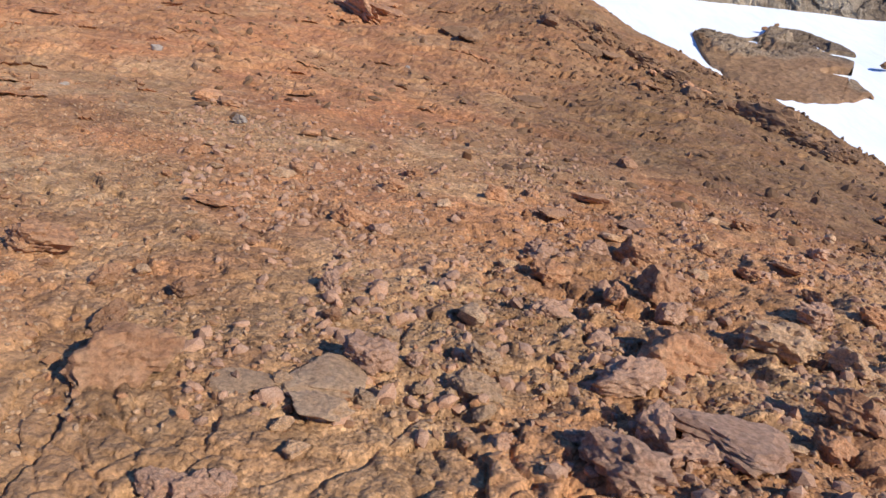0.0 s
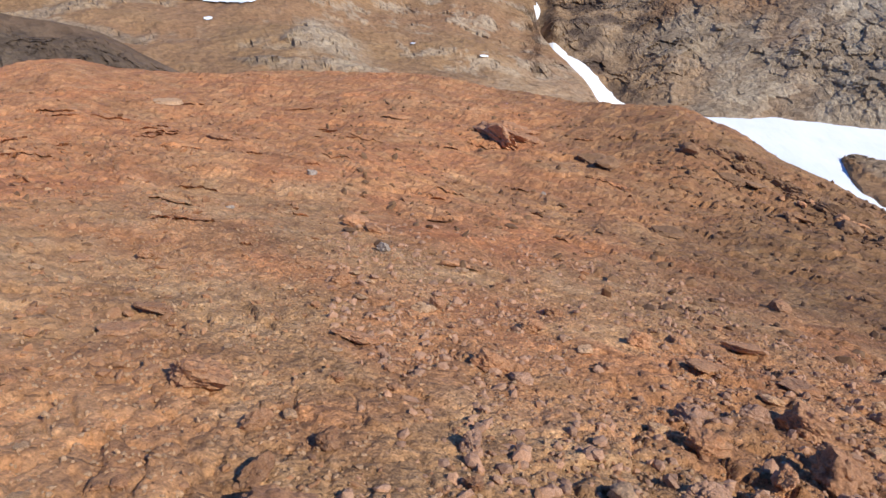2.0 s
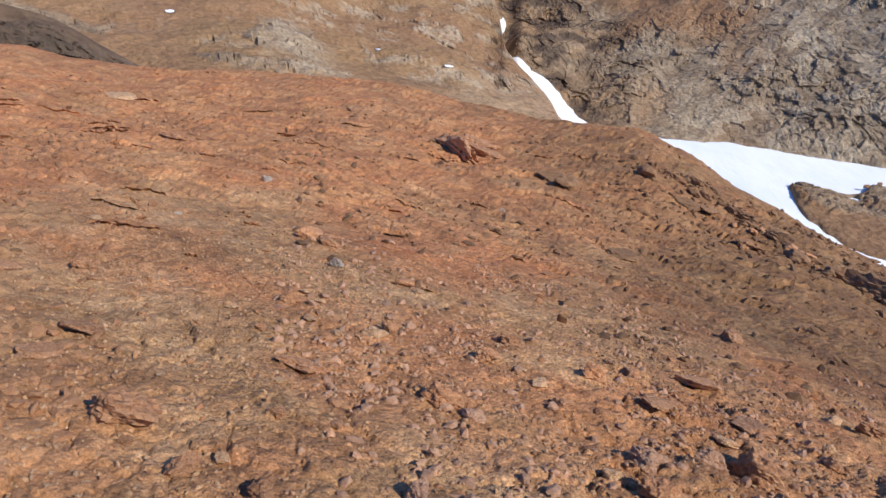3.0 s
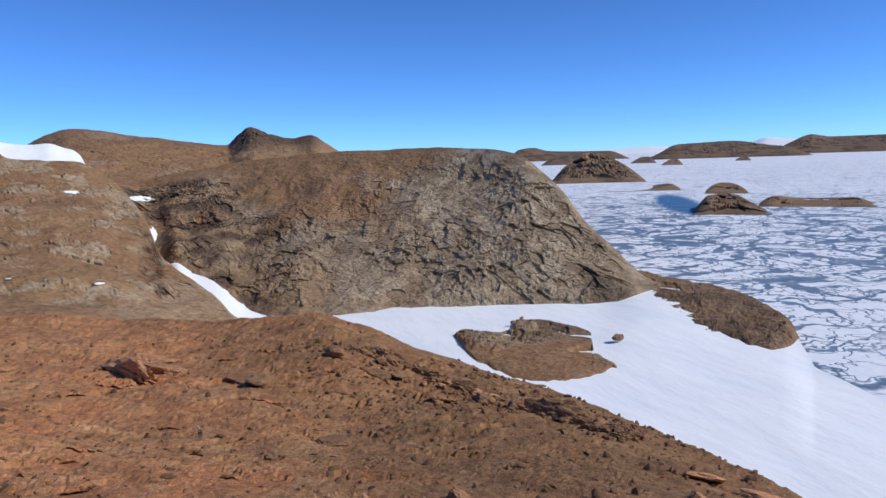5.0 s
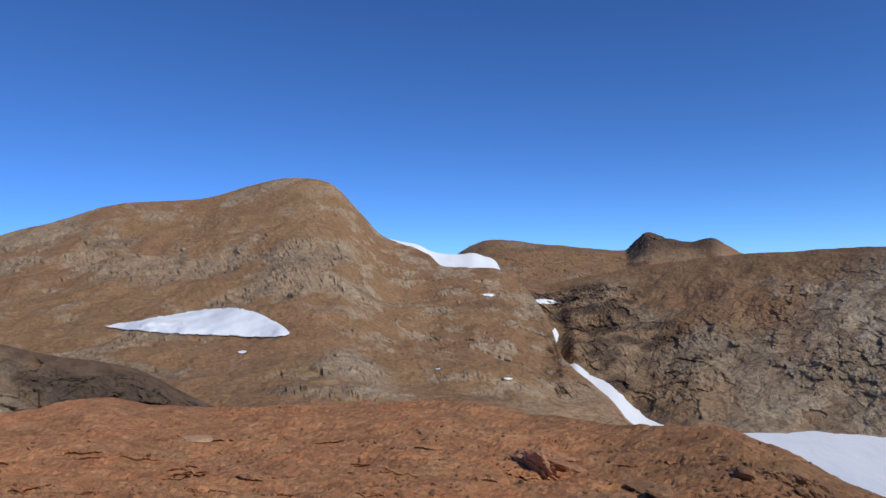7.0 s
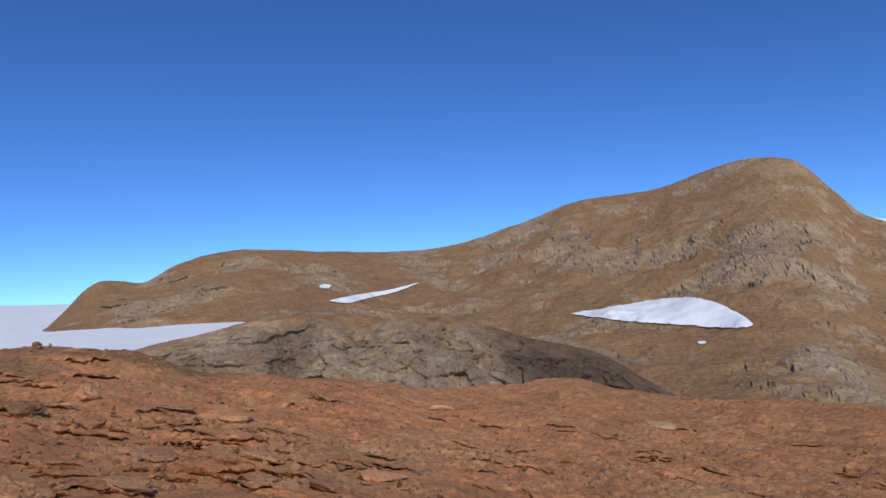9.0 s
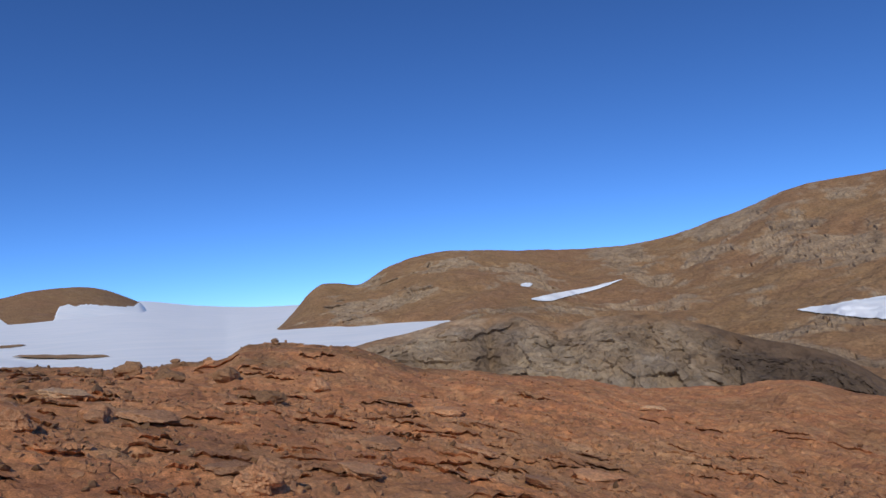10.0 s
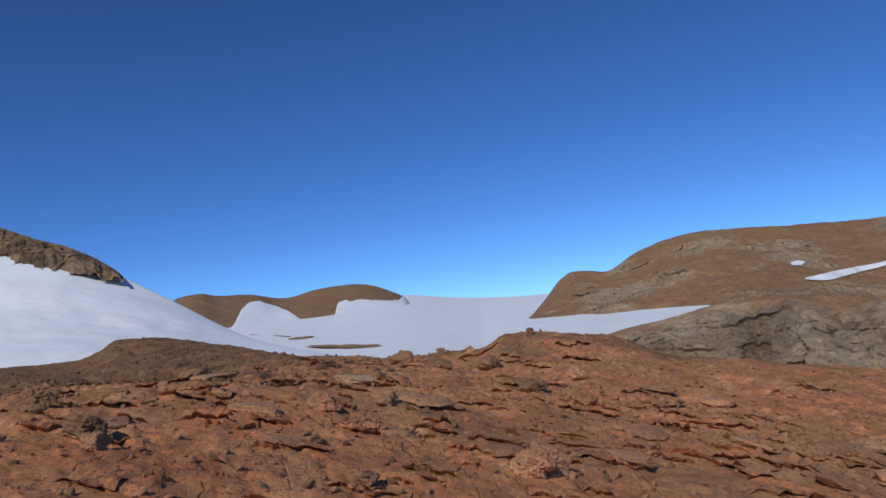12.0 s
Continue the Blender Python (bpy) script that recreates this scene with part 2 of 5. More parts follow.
def sea_ice_material():
    """Broken, snow-covered floes with dark blue leads between them; 'open_lead' is open water, 'wet' tells how far the floes have drifted apart."""
    mat, t, b = material("broken_sea_ice")
    n = Nodes(t)
    drift = n.node("ShaderNodeTexNoise", Vector=n.place, Scale=0.035, Detail=5.0, Roughness=0.65)
    off = n.t.nodes.new("ShaderNodeVectorMath")
    off.operation = "MULTIPLY_ADD"
    n.put(off, 0, drift.outputs["Color"])
    off.inputs[1].default_value, off.inputs[2].default_value = (34, 34, 0), (-17, -17, 0)
    add = n.t.nodes.new("ShaderNodeVectorMath")
    n.put(add, 0, n.place)
    n.put(add, 1, off.outputs[0])
    plain = n.place
    n.place = add.outputs[0]
    large = n.voronoi(0.075, "DISTANCE_TO_EDGE", stretch=(0.75, 1.0, 1))
    small = n.voronoi(0.21, "DISTANCE_TO_EDGE", stretch=(0.7, 1.0, 1))
    n.place = plain
    band = n.noise(0.011, 5, 0.65, warp=0.8)
    brash = n.noise(0.5, 5, 0.65)
    wet = n.attribute("wet")
    gap = n.math("MULTIPLY", n.math("ADD", n.math("MULTIPLY", wet, 0.085), 0.012), n.ramp(band, (0.32, 0.15), (0.6, 1.0)))
    gap = n.math("ADD", gap, n.math("MULTIPLY", n.math("SUBTRACT", brash, 0.5), 0.05))
    m1 = n.ramp(n.math("ADD", n.math("SUBTRACT", large, gap), 0.5), (0.485, 0), (0.515, 1))
    m2 = n.ramp(n.math("ADD", n.math("SUBTRACT", small, n.math("MULTIPLY", gap, 0.62)), 0.5), (0.48, 0), (0.53, 1))
    mask = n.math("MULTIPLY", m1, m2)
    ice = n.ramp(n.noise(0.7, 5, 0.65), (0.3, (0.74, 0.79, 0.84)), (0.65, (0.89, 0.91, 0.93)))
    water = n.ramp(n.noise(0.12, 4, 0.6), (0.3, (0.10, 0.16, 0.235)), (0.7, (0.22, 0.30, 0.38)))
    c = n.mix(mask, water, ice)
    c = n.mix(n.attribute("open_lead"), c, (0.06, 0.17, 0.34))
    n.put(b, "Base Color", c)
    n.put(b, "Roughness", n.ramp(mask, (0, 0.55), (1, 0.8)))
    b.inputs["Specular IOR Level"].default_value = 0.3
    n.put(b, "Normal", n.bump(mask, 0.3, 0.5))
    return mat


def stone_material(name, a, c2, dark, size=1.0, deep=0.018):
    """Rough, mottled stone; size: about how wide the stone is in the coordinates of its mesh."""
    mat, t, b = material(name)
    n = Nodes(t)
    rnd = n.node("ShaderNodeObjectInfo").outputs["Random"]
    isl = n.node("ShaderNodeNewGeometry").outputs["Random Per Island"]
    v = n.math("FRACT", n.math("ADD", rnd, isl))
    k = 1.0 / size
    base = n.mix(n.ramp(n.noise(1.6 * k, 9, 0.75, warp=0.8), (0.36, 0), (0.62, 1)), a, c2)
    base = n.mix(n.ramp(n.noise(3.5 * k, 8, 0.75, warp=0.6), (0.55, 0), (0.72, 0.6)), base, dark)
    base = n.mix(n.ramp(n.noise(2.6 * k, 8, 0.75, warp=0.4), (0.58, 0), (0.72, 0.6)), base, [1.2 * x for x in c2])
    base = n.mix(0.75, base, n.ramp(v, (0.0, (0.68, 0.66, 0.65)), (0.5, (0.98, 0.96, 0.94)), (1.0, (1.25, 1.15, 1.05))), "MULTIPLY")
    base = n.mix(0.65, base, n.ramp(n.noise(14 * k, 7, 0.78), (0.38, 0.5), (0.5, 1.05), (0.62, 1.5)), "MULTIPLY")
    n.put(b, "Base Color", base)
    n.put(b, "Roughness", 0.9)
    b.inputs["Specular IOR Level"].default_value = 0.22
    n1 = n.bump(n.noise(13 * k, 10, 0.82, warp=0.5), deep * 1.1, 0.75)
    n.put(b, "Normal", n.bump(n.noise(4.5 * k, 6, 0.7, warp=1.0), deep * 0.7, 0.5, n1))
    return mat


RED_GROUND = rock_ground()
HILL = hill_rock()
SNOW = snow_material()
SEA_ICE = sea_ice_material()
ROCK_COLOURS = {"rust": ((0.42, 0.20, 0.095), (0.51, 0.29, 0.155), (0.27, 0.125, 0.068)), "tan": ((0.52, 0.31, 0.165), (0.62, 0.41, 0.24), (0.33, 0.19, 0.10)),
                "mauve": ((0.50, 0.275, 0.162), (0.62, 0.385, 0.245), (0.30, 0.165, 0.10)), "dark": ((0.23, 0.125, 0.062), (0.31, 0.18, 0.095), (0.14, 0.078, 0.042)), "pale": ((0.37, 0.30, 0.235), (0.46, 0.38, 0.30), (0.27, 0.20, 0.15))}
STONE_RED, STONE_TAN, STONE_GREY, STONE_DARK, STONE_LIGHT = (stone_material(k + "_stone", *c) for k, c in ROCK_COLOURS.items())
CHIP_RED, CHIP_TAN, CHIP_GREY, CHIP_DARK, CHIP_LIGHT = (stone_material(k + "_gravel", *([0.68 * x for x in q] for q in c), size=0.05, deep=0.002) for k, c in ROCK_COLOURS.items())

# ---- the rocky knoll that the viewer stands on ----
OX, OY = -0.2, 0.15
crest_el = knots([(-180, -9), (-140, -12), (-90, -23), (-60, -28), (-52, -27.0), (-46, -24.2), (-40, -22.5), (-35, -20.7), (-28, -18.6), (-24, -17.4), (-19, -15.8), (-16, -14.8), (-12.6, -13.2),
                  (-8.6, -11.8), (-4.5, -11.7), (-1, -11.8), (2, -11.3), (5, -11.0), (8, -10.4), (12.6, -9.6), (18, -9.4), (25, -9.0), (30, -8.9), (35, -8.0), (39, -7.1), (44, -7.5), (49, -7.5),
                  (54, -6.5), (61, -5.5), (67, -4.6), (72, -2.7), (75.5, -2.1), (80, -1.8), (82.5, -2.8), (90, -2.7), (93, -2.2), (97.2, -1.75), (102.2, -0.5), (106.2, 0.4), (108.2, 0.68), (109.8, 0.7), (111, 0.1), (113, -0.45), (117, -0.4), (120, -0.3), (150, -4), (180, -9)])
crest_r = knots([(-180, 14), (-60, 10), (-45, 12), (-25, 18), (0, 22), (20, 24), (40, 25), (60, 21), (80, 20.5), (92, 24), (105, 38), (120, 40), (180, 14)])
crest_p = knots([(-180, 2.0), (-45, 1.1), (-22, 1.2), (-10, 1.6), (0, 1.95), (30, 2.3), (64, 2.8), (120, 2.8), (180, 2.0)])


broad_el = knots([(a, float(np.mean(crest_el((a + np.arange(-18, 18.1, 3) + 180) % 360 - 180)))) for a in range(-180, 181, 15)])


def knoll_base(az, r):
    """The knoll's smooth height: a slope in front of the viewer that runs into the crest all round."""
    x, y = (OX - np.sin(np.radians(az)) * r) / 1.2, (OY + np.cos(np.radians(az)) * r) / 1.2
    near = EYE + 1.2 * (-0.773 - 0.1145 * x - 0.324 * y - 0.009 * x * x - 0.0118 * x * y + 0.0043 * y * y)
    rc, tb = crest_r(az), tan_d(broad_el(az))
    te = tan_d(crest_el(az))
    near = np.minimum(near, EYE + r * (tb - 0.02) + 1.1 * np.clip(1 - r / 5, 0, 1))
    u = np.clip(r / rc, 0, 1)
    zc = EYE + rc * (tb + (te - tb) * step(0.5, 0.95, u))
    z = zc + (0.17 - zc) * (1 - u) ** crest_p(az)
    z = near + (z - near) * np.maximum(step(0.2, 0.95, u), step(-75, -110, az) + step(110, 150, az))
    over = np.maximum(r - rc, 0)
    steep = np.maximum(-te, 0.02) + 0.10 + 0.45 * step(0, 25, over)
    return z - over * steep


def terrace(x, n, sharp):
    k = np.floor(x * n)
    f = x * n - k
    return (k + np.clip((f - 0.5) * sharp + 0.5, 0, 1)) / n


def knoll(az, r):
    x, y = OX - np.sin(np.radians(az)) * r, OY + np.cos(np.radians(az)) * r
    z = knoll_base(az, r)
    flat = np.stack([x, y, 0 * x], -1)
    far = step(3, 14, r)
    calm = 1 - 0.6 * np.exp(-(((r / crest_r(az) - 1) / 0.2) ** 2))
    z = z + (0.05 + 0.12 * far * calm) * fbm(flat * 0.33, 3) * np.clip(r / 2.0, 0.3, 1)
    # broken plates of rock at several sizes, rubble in front, ledges to the side
    wx, wy = x + 0.12 * perlin(flat * 2.3) + 0.03 * perlin(flat * 11), y + 0.12 * perlin(flat * 2.3 + 40) + 0.03 * perlin(flat * 11 + 40)
    where = step(-0.25, 0.25, fbm(flat * 0.5 + 12, 3))
    rub = step(4, -22, az) * step(7, 2.5, r)
    left = step(15, 45, az)
    lean = 0.55 - 0.40 * left
    h, _, gap = facets(wx, wy * 1.5, 1.1, 1, lean)
    z = z + (0.03 + 0.08 * far) * (1 - 0.35 * left) * h * (0.35 + 0.65 * where)
    h, _, gap = facets(wx * (1 + 0.5 * left), wy * 1.3, 3.1, 2, lean)
    z = z + (0.020 + 0.045 * rub + 0.03 * left + 0.03 * far) * h * (0.4 + 0.6 * where) - 0.012 * step(0.12, 0.0, gap)
    h, _, gap = facets(wx * (1 + 0.5 * left), wy, 7.5, 3, lean)
    z = z + (0.012 + 0.032 * rub + 0.012 * left + 0.012 * far) * h - 0.006 * step(0.15, 0.0, gap)
    h, _, gap = facets(x, y, 17.0, 4)
    z = z + (0.010 + 0.012 * rub) * h
    close = r < 7
    if close.any():
        h, _, gap = facets(x[close], y[close], 38.0, 5)
        z[close] = z[close] + 0.005 * h * step(7, 4, r[close])
    leaf = fbm(np.stack([wx * 0.5, wy * 0.8, 0 * x + 31], -1), 5, 0.6)
    z = z + 0.15 * (0.15 + 0.85 * step(0, 50, az)) * (0.2 + 0.8 * step(2, 7, r)) * (terrace(leaf, 9, 6.0) - 0.75 * leaf)
    z = z + 0.012 * fbm(flat * 3.1, 4, 0.6) + 0.04 * far * calm * fbm(flat * 1.1 + 7, 4, 0.6, ridged=True)
    return x, y, z


az_fine = np.concatenate([np.arange(-62, 52, 0.27), np.arange(52, 122.01, 0.33)])
az_rest = np.arange(123, 298, 1.0)
az_all = np.concatenate([az_fine, az_rest])
az_all = np.where(az_all > 180, az_all - 360, az_all)
r_all = np.concatenate([[0.004], np.geomspace(0.08, 0.5, 12)[:-1], np.geomspace(0.5, 45, 560), np.geomspace(46, 75, 14)])
AZ, R = np.meshgrid(az_all, r_all)
X, Y, Z = knoll(AZ, R)
flat = np.stack([X, Y, 0 * X], -1)
grey = step(8, -22, AZ + 6 * fbm(flat * 0.4, 3)) * step(3.5, 9, R) * 0.95 + 0.8 * step(88, 98, AZ + 5 * fbm(flat * 0.2, 2)) * step(9, 15, R)
edge = step(-0.25, 0.05, (R - crest_r(AZ)) / crest_r(AZ) + 0.3 * fbm(flat * 0.5 + 3, 3))
grey = np.clip(np.maximum(grey, 0.75 * edge * step(20, 0, AZ) + 0.85 * edge * step(48, 66, AZ)), 0, 1)
grey = np.maximum(grey, (0.32 + 0.4 * step(8, -8, AZ)) * step(5, 14, R) * step(52, 30, AZ))
grey = np.maximum(grey, step(94, 103, AZ + 5 * fbm(flat * 0.2, 2)) * step(6, 11, R))
loose = 0.4 + 0.6 * np.clip(step(45, 18, AZ + 8 * fbm(flat * 0.5 + 50, 3)) * step(14, 6, R) + 0.25 * step(10, -10, AZ), 0, 1)
sand = np.clip(step(-0.3, 0.4, fbm(flat * 0.45 + 90, 4)) * step(15, 6, R) + 0.5 * step(6, 2.5, R), 0, 1) * step(75, 40, AZ)
ground = grid_mesh("ground", np.stack([X, Y, Z], -1)[:, ::-1], RED_GROUND, {"grey": grey[:, ::-1], "sand": sand[:, ::-1], "loose": loose[:, ::-1]}, wrap=True, smooth=(R < 7.5)[:-1, ::-1])
tagged(ground, "rust-red weathered bedrock knoll strewn with gravel", "ground", kind="structure")


def ground_at(az, r):
    x, y, z = knoll(np.array([float(az)]), np.array([float(r)]))
    return float(x[0]), float(y[0]), float(z[0])


# ---- the frozen sea, snow and hills ----
def polar(az, r, el):
    """Places at a bearing, distance and angle above the eye's level."""
    return np.stack([OX - np.sin(np.radians(az)) * r, OY + np.cos(np.radians(az)) * r, EYE + r * tan_d(el)], -1)


SLOPES = {}


def hill(name, az0, az1, foot_el, foot_r, top_el, top_r, label, rise=1.0, n_az=200, n_s=80, rough=1.0, blocky=None, zones=None, mat=None, depth=0.35, step_az=None, category="hill", grain=0.05, smooth=True, skirt=0.09, broad=0.0, uncut=None):
    """A hillside that climbs from its foot to its skyline and falls off behind. rise < 1: steep foot and rounded top."""
    az = np.linspace(az1, az0, n_az)
    s = np.concatenate([np.linspace(-0.12, 1, n_s), np.linspace(1.04, 2.0, max(n_s // 5, 6))])
    A, S = np.meshgrid(az, s)
    fe, fr, te, tr = foot_el(A), foot_r(A), top_el(A), top_r(A)
    front = np.clip(S, -0.2, 1)
    if uncut:                       # the slope would climb on to this height, but a gully cuts it off at its skyline
        tb = np.maximum(uncut(A), te)
        front = front * np.clip((te - fe) / (tb - fe), 0.01, 1) ** (1 / rise)
        te = tb
    r = fr + (tr - fr) * front
    climb = np.sign(front) * np.abs(front) ** rise
    el = fe + (te - fe) * climb
    if broad:                       # small turns of the skyline fade out down the slope
        tb = np.mean([top_el(A + d) for d in np.linspace(-broad, broad, 9)], axis=0)
        if uncut:
            tb = tb + (te - tb) * step(19, 14, A)
        el = fe + (tb - fe) * climb + (te - tb) * np.clip(front, 0, 1) ** 2
    z = r * tan_d(el)
    back = np.maximum(S - 1, 0)
    r = r + back * (tr * depth)
    z = z - back**1.5 * (tr * depth) * 0.5
    P = np.stack([OX - np.sin(np.radians(A)) * r, OY + np.cos(np.radians(A)) * r, EYE + z], -1)
    P[0, :, 2] -= skirt * fr[0]
    span = np.clip(np.abs(te - fe) / 4.0, 0.0, 1) * np.clip(tr / 200.0, 0.45, 2)
    fade = np.clip(np.minimum((1.02 - S) * 6, 1), 0.3, 1) * span
    n = fbm(P * grain, 5, 0.55)
    P[..., 2] += rough * 1.6 * n * fade
    face = np.zeros(A.shape)
    dark = np.zeros(A.shape)
    ash = np.zeros(A.shape)
    pale = np.zeros(A.shape)
    if zones:
        face, dark, *rest = zones(A, el, S, P)
        ash = rest[0] if rest else ash
        pale = rest[1] if len(rest) > 1 else pale
    if blocky:
        out = np.stack([np.sin(np.radians(A)), -np.cos(np.radians(A)), 0 * A + 0.35], -1)
        P += out * (blocky(A, el, S, P) * fade)[..., None]
    SLOPES[name] = (az, np.degrees(np.arctan2(P[:n_s, :, 2] - EYE, np.hypot(P[:n_s, :, 0] - OX, P[:n_s, :, 1] - OY))), P[:n_s])
    ob = grid_mesh(name, P[:, ::-1], mat or HILL, {"face": np.clip(face, 0, 1)[:, ::-1], "dark": np.clip(dark, 0, 1)[:, ::-1], "ash": np.clip(ash, 0, 1)[:, ::-1], "pale": np.clip(pale, 0, 1)[:, ::-1]}, smooth=smooth)
    return tagged(ob, label, category, kind="structure")


# frozen sea out to the horizon
az = np.concatenate([np.arange(-62, -20, 0.35), np.arange(-20, 298, 6.0)])
r = np.geomspace(60, 4800, 150)
A, R = np.meshgrid(np.where(az > 180, az - 360, az), r)
P = np.stack([OX - np.sin(np.radians(A)) * R, OY + np.cos(np.radians(A)) * R, 0 * R + SEA], -1)
lead = step(1.0, 0.75, np.hypot((A + 38.3) / 2.1, (np.degrees(np.arctan((EYE - SEA) / R)) - 4.45) / 0.75 + 0.3 * (A + 38.6)))
wet = np.exp(-(((A + 47.5) / 2.2) ** 2)) * step(90, 100, R) * step(150, 130, R) + 0.85 * step(520, 300, R) * step(110, 150, R) + 0.3 * step(150, 110, R) + 0.12 * step(1500, 600, R)
sea = grid_mesh("sea_ice", P[:, ::-1], SEA_ICE, {"open_lead": lead[:, ::-1], "wet": np.clip(wet, 0, 1)[:, ::-1]}, wrap=True)
tagged(sea, "frozen sea of broken white floes with grey-blue leads", "sea ice", kind="structure")

# foot of the grey cliff, which the snow shelf runs up to
cliff_foot = knots([(-37, -10.4), (-35.8, -10.8), (-34.6, -11.0), (-33.1, -11.8), (-25, -12.0), (-16, -11.9), (-8.4, -11.75), (-5, -11.56), (-3, -10.7), (-1.4, -9.2), (0.7, -8.05), (1.9, -7.1), (2.6, -7.2), (3.0, -6.9), (3.5, -5.7), (4.5, -3.4), (6.5, -1.4), (12, -1.2)])
cliff_foot_r = knots([(-37, 152), (-33, 138), (-25, 134), (-8, 134), (-3, 145), (2, 165), (5, 190), (12, 210)])

# snow shelf between the knoll and the cliff
A, S = np.meshgrid(np.linspace(14, -62, 320), np.linspace(0, 1, 90))
fr = np.where(A > -35.8, cliff_foot_r(A) + 3, np.interp(A, [-62, -48, -46, -43, -39.5, -35.8], [70, 103, 128, 140, 150, 152]))
fz = fr * tan_d(cliff_foot(A))
fz = fz + (SEA - EYE + 0.4 - fz) * step(-32, -42, A)
R = 42 + (fr - 42) * S
low = SEA + 1.6 - 0.5 * step(-25, -50, A)
Zs = low + (EYE + fz - low) * step(0.35, 1.0, S) ** 1.3
P = np.stack([OX - np.sin(np.radians(A)) * R, OY + np.cos(np.radians(A)) * R, Zs], -1)
P[..., 2] += 0.5 * fbm(P * 0.03, 3) * (1 - S)
for _ in range(60):                    # the fold where cliff and sea meet is drifted over
    P[:, 1:-1, 2] += (0.25 * P[:, :-2, 2] + 0.25 * P[:, 2:, 2] - 0.5 * P[:, 1:-1, 2]) * step(-29, -33, A[:, 1:-1])
shelf = grid_mesh("snow_shelf", P[:, ::-1], SNOW)
tagged(shelf, "smooth white snow shelf between rocks and cliff", "snow", kind="structure")


# the grey cliff
bare_to = knots([(-37, 1.1), (-22, 1.0), (-17, 0.85), (-12, 0.6), (-6, 0.55), (-2, 0.8), (3, 0.85), (6, 0.3), (12, 0)])


def cliff_joints(P):
    """Places on the cliff, sheared along its leaning joints."""
    W = P + 1.6 * np.stack([perlin(P * 0.08), perlin(P * 0.08 + 9), perlin(P * 0.08 + 20)], -1)
    return np.stack([W[..., 0] + 0.35 * W[..., 2], W[..., 1], W[..., 2] - 0.25 * W[..., 0]], -1)


def cliff_zones(A, el, S, P):
    n = fbm(P * 0.06, 4)
    top = bare_to(A)
    f = step(top + 0.14, top - 0.12, S + 0.22 * n)
    brown = 0.6 * step(0.05, 0.35, fbm(P * 0.04 + 8, 3)) * step(-20, -14, A)
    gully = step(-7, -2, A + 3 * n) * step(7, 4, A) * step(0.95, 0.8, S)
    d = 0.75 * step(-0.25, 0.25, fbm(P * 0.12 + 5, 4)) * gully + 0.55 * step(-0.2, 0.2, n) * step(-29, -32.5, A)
    tone = plates(cliff_joints(P), np.array((0.32, 0.32, 0.12)), 5, 1.0, 0.0)
    light = step(-0.5, 0.5, tone) * f * step(-11, -19, A + 6 * n) * step(-32, -28.5, A)
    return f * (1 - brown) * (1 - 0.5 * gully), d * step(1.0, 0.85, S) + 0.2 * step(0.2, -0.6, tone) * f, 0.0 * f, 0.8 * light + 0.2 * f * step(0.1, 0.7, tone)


def plates(P, scale, seed=0.0, flat=0.3, tilt=0.6):
    """Offsets of broken, tilted faces of rock, about -0.5 to 0.5 of a plate's width."""
    p = P * scale + seed
    i = np.floor(p).astype(int)
    best, h = np.full(p.shape[:-1], 9.0), np.zeros(p.shape[:-1])
    for a in (-1, 0, 1):
        for b in (-1, 0, 1):
            for c in (-1, 0, 1):
                j = i + (a, b, c)
                k = _perm[_perm[_perm[j[..., 0] & 255] + (j[..., 1] & 255)] + (j[..., 2] & 255)]
                q = p - (j + 0.5 + 0.42 * _grad[k])
                d = (q**2).sum(-1)
                near = d < best
                o = _grad[(k * 7 + 13) & 255]
                h = np.where(near, flat * o[..., 0] + tilt * (o * q).sum(-1), h)
                best = np.where(near, d, best)
    return h


def cliff_blocks(A, el, S, P):
    J = cliff_joints(P)
    h = 1.5 * plates(J, np.array((0.10, 0.10, 0.045)), 0, 0.4, 0.6) + 1.2 * plates(J, np.array((0.32, 0.32, 0.12)), 5, 0.42, 0.7) + 0.6 * plates(J, np.array((0.75, 0.75, 0.34)), 11, 0.45, 0.6) + 0.3 * plates(P, 1.5, 3)
    where = 0.35 + 0.65 * step(-0.3, 0.2, fbm(P * 0.05 + 3, 3))
    top = bare_to(A)
    return 0.78 * h * where * (0.12 + 0.88 * step(top + 0.15, top - 0.1, S)) * step(1.03, 0.8, S) * step(-0.1, 0.08, S) * step(9, 5, A)


cliff_top = knots([(-37, -10.5), (-35.8, -10.1), (-33, -7.5), (-30.9, -5.4), (-29.3, -3.2), (-27.7, -1.6), (-26, -0.15), (-24.2, 0.4), (-21.5, 0.6), (-19, 0.7), (-11.3, 0.65), (-8, 0.4), (-3, 0.0), (0, -0.4), (4.3, -0.9), (12, -0.2)])
cliff_top_r = knots([(-37, 156), (-33, 160), (-28, 172), (-20, 190), (-5, 220), (5, 240), (12, 260)])
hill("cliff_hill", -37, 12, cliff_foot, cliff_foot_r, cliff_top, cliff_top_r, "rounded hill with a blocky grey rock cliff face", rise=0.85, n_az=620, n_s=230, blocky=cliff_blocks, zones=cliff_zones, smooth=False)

# plateau with two dark humps behind it
back_top = knots([(-26, -0.2), (-19, 0.45), (-11.6, 0.55), (-10.3, 1.3), (-9.1, 2.0), (-7.7, 1.8), (-5.9, 2.2), (-4.4, 2.7), (-3.6, 2.2), (-2.6, 1.4), (0, 1.7), (3.4, 2.2), (8.2, 2.8), (9.6, 2.4), (10.9, 1.7), (13, 0.9), (16, 0.5)])


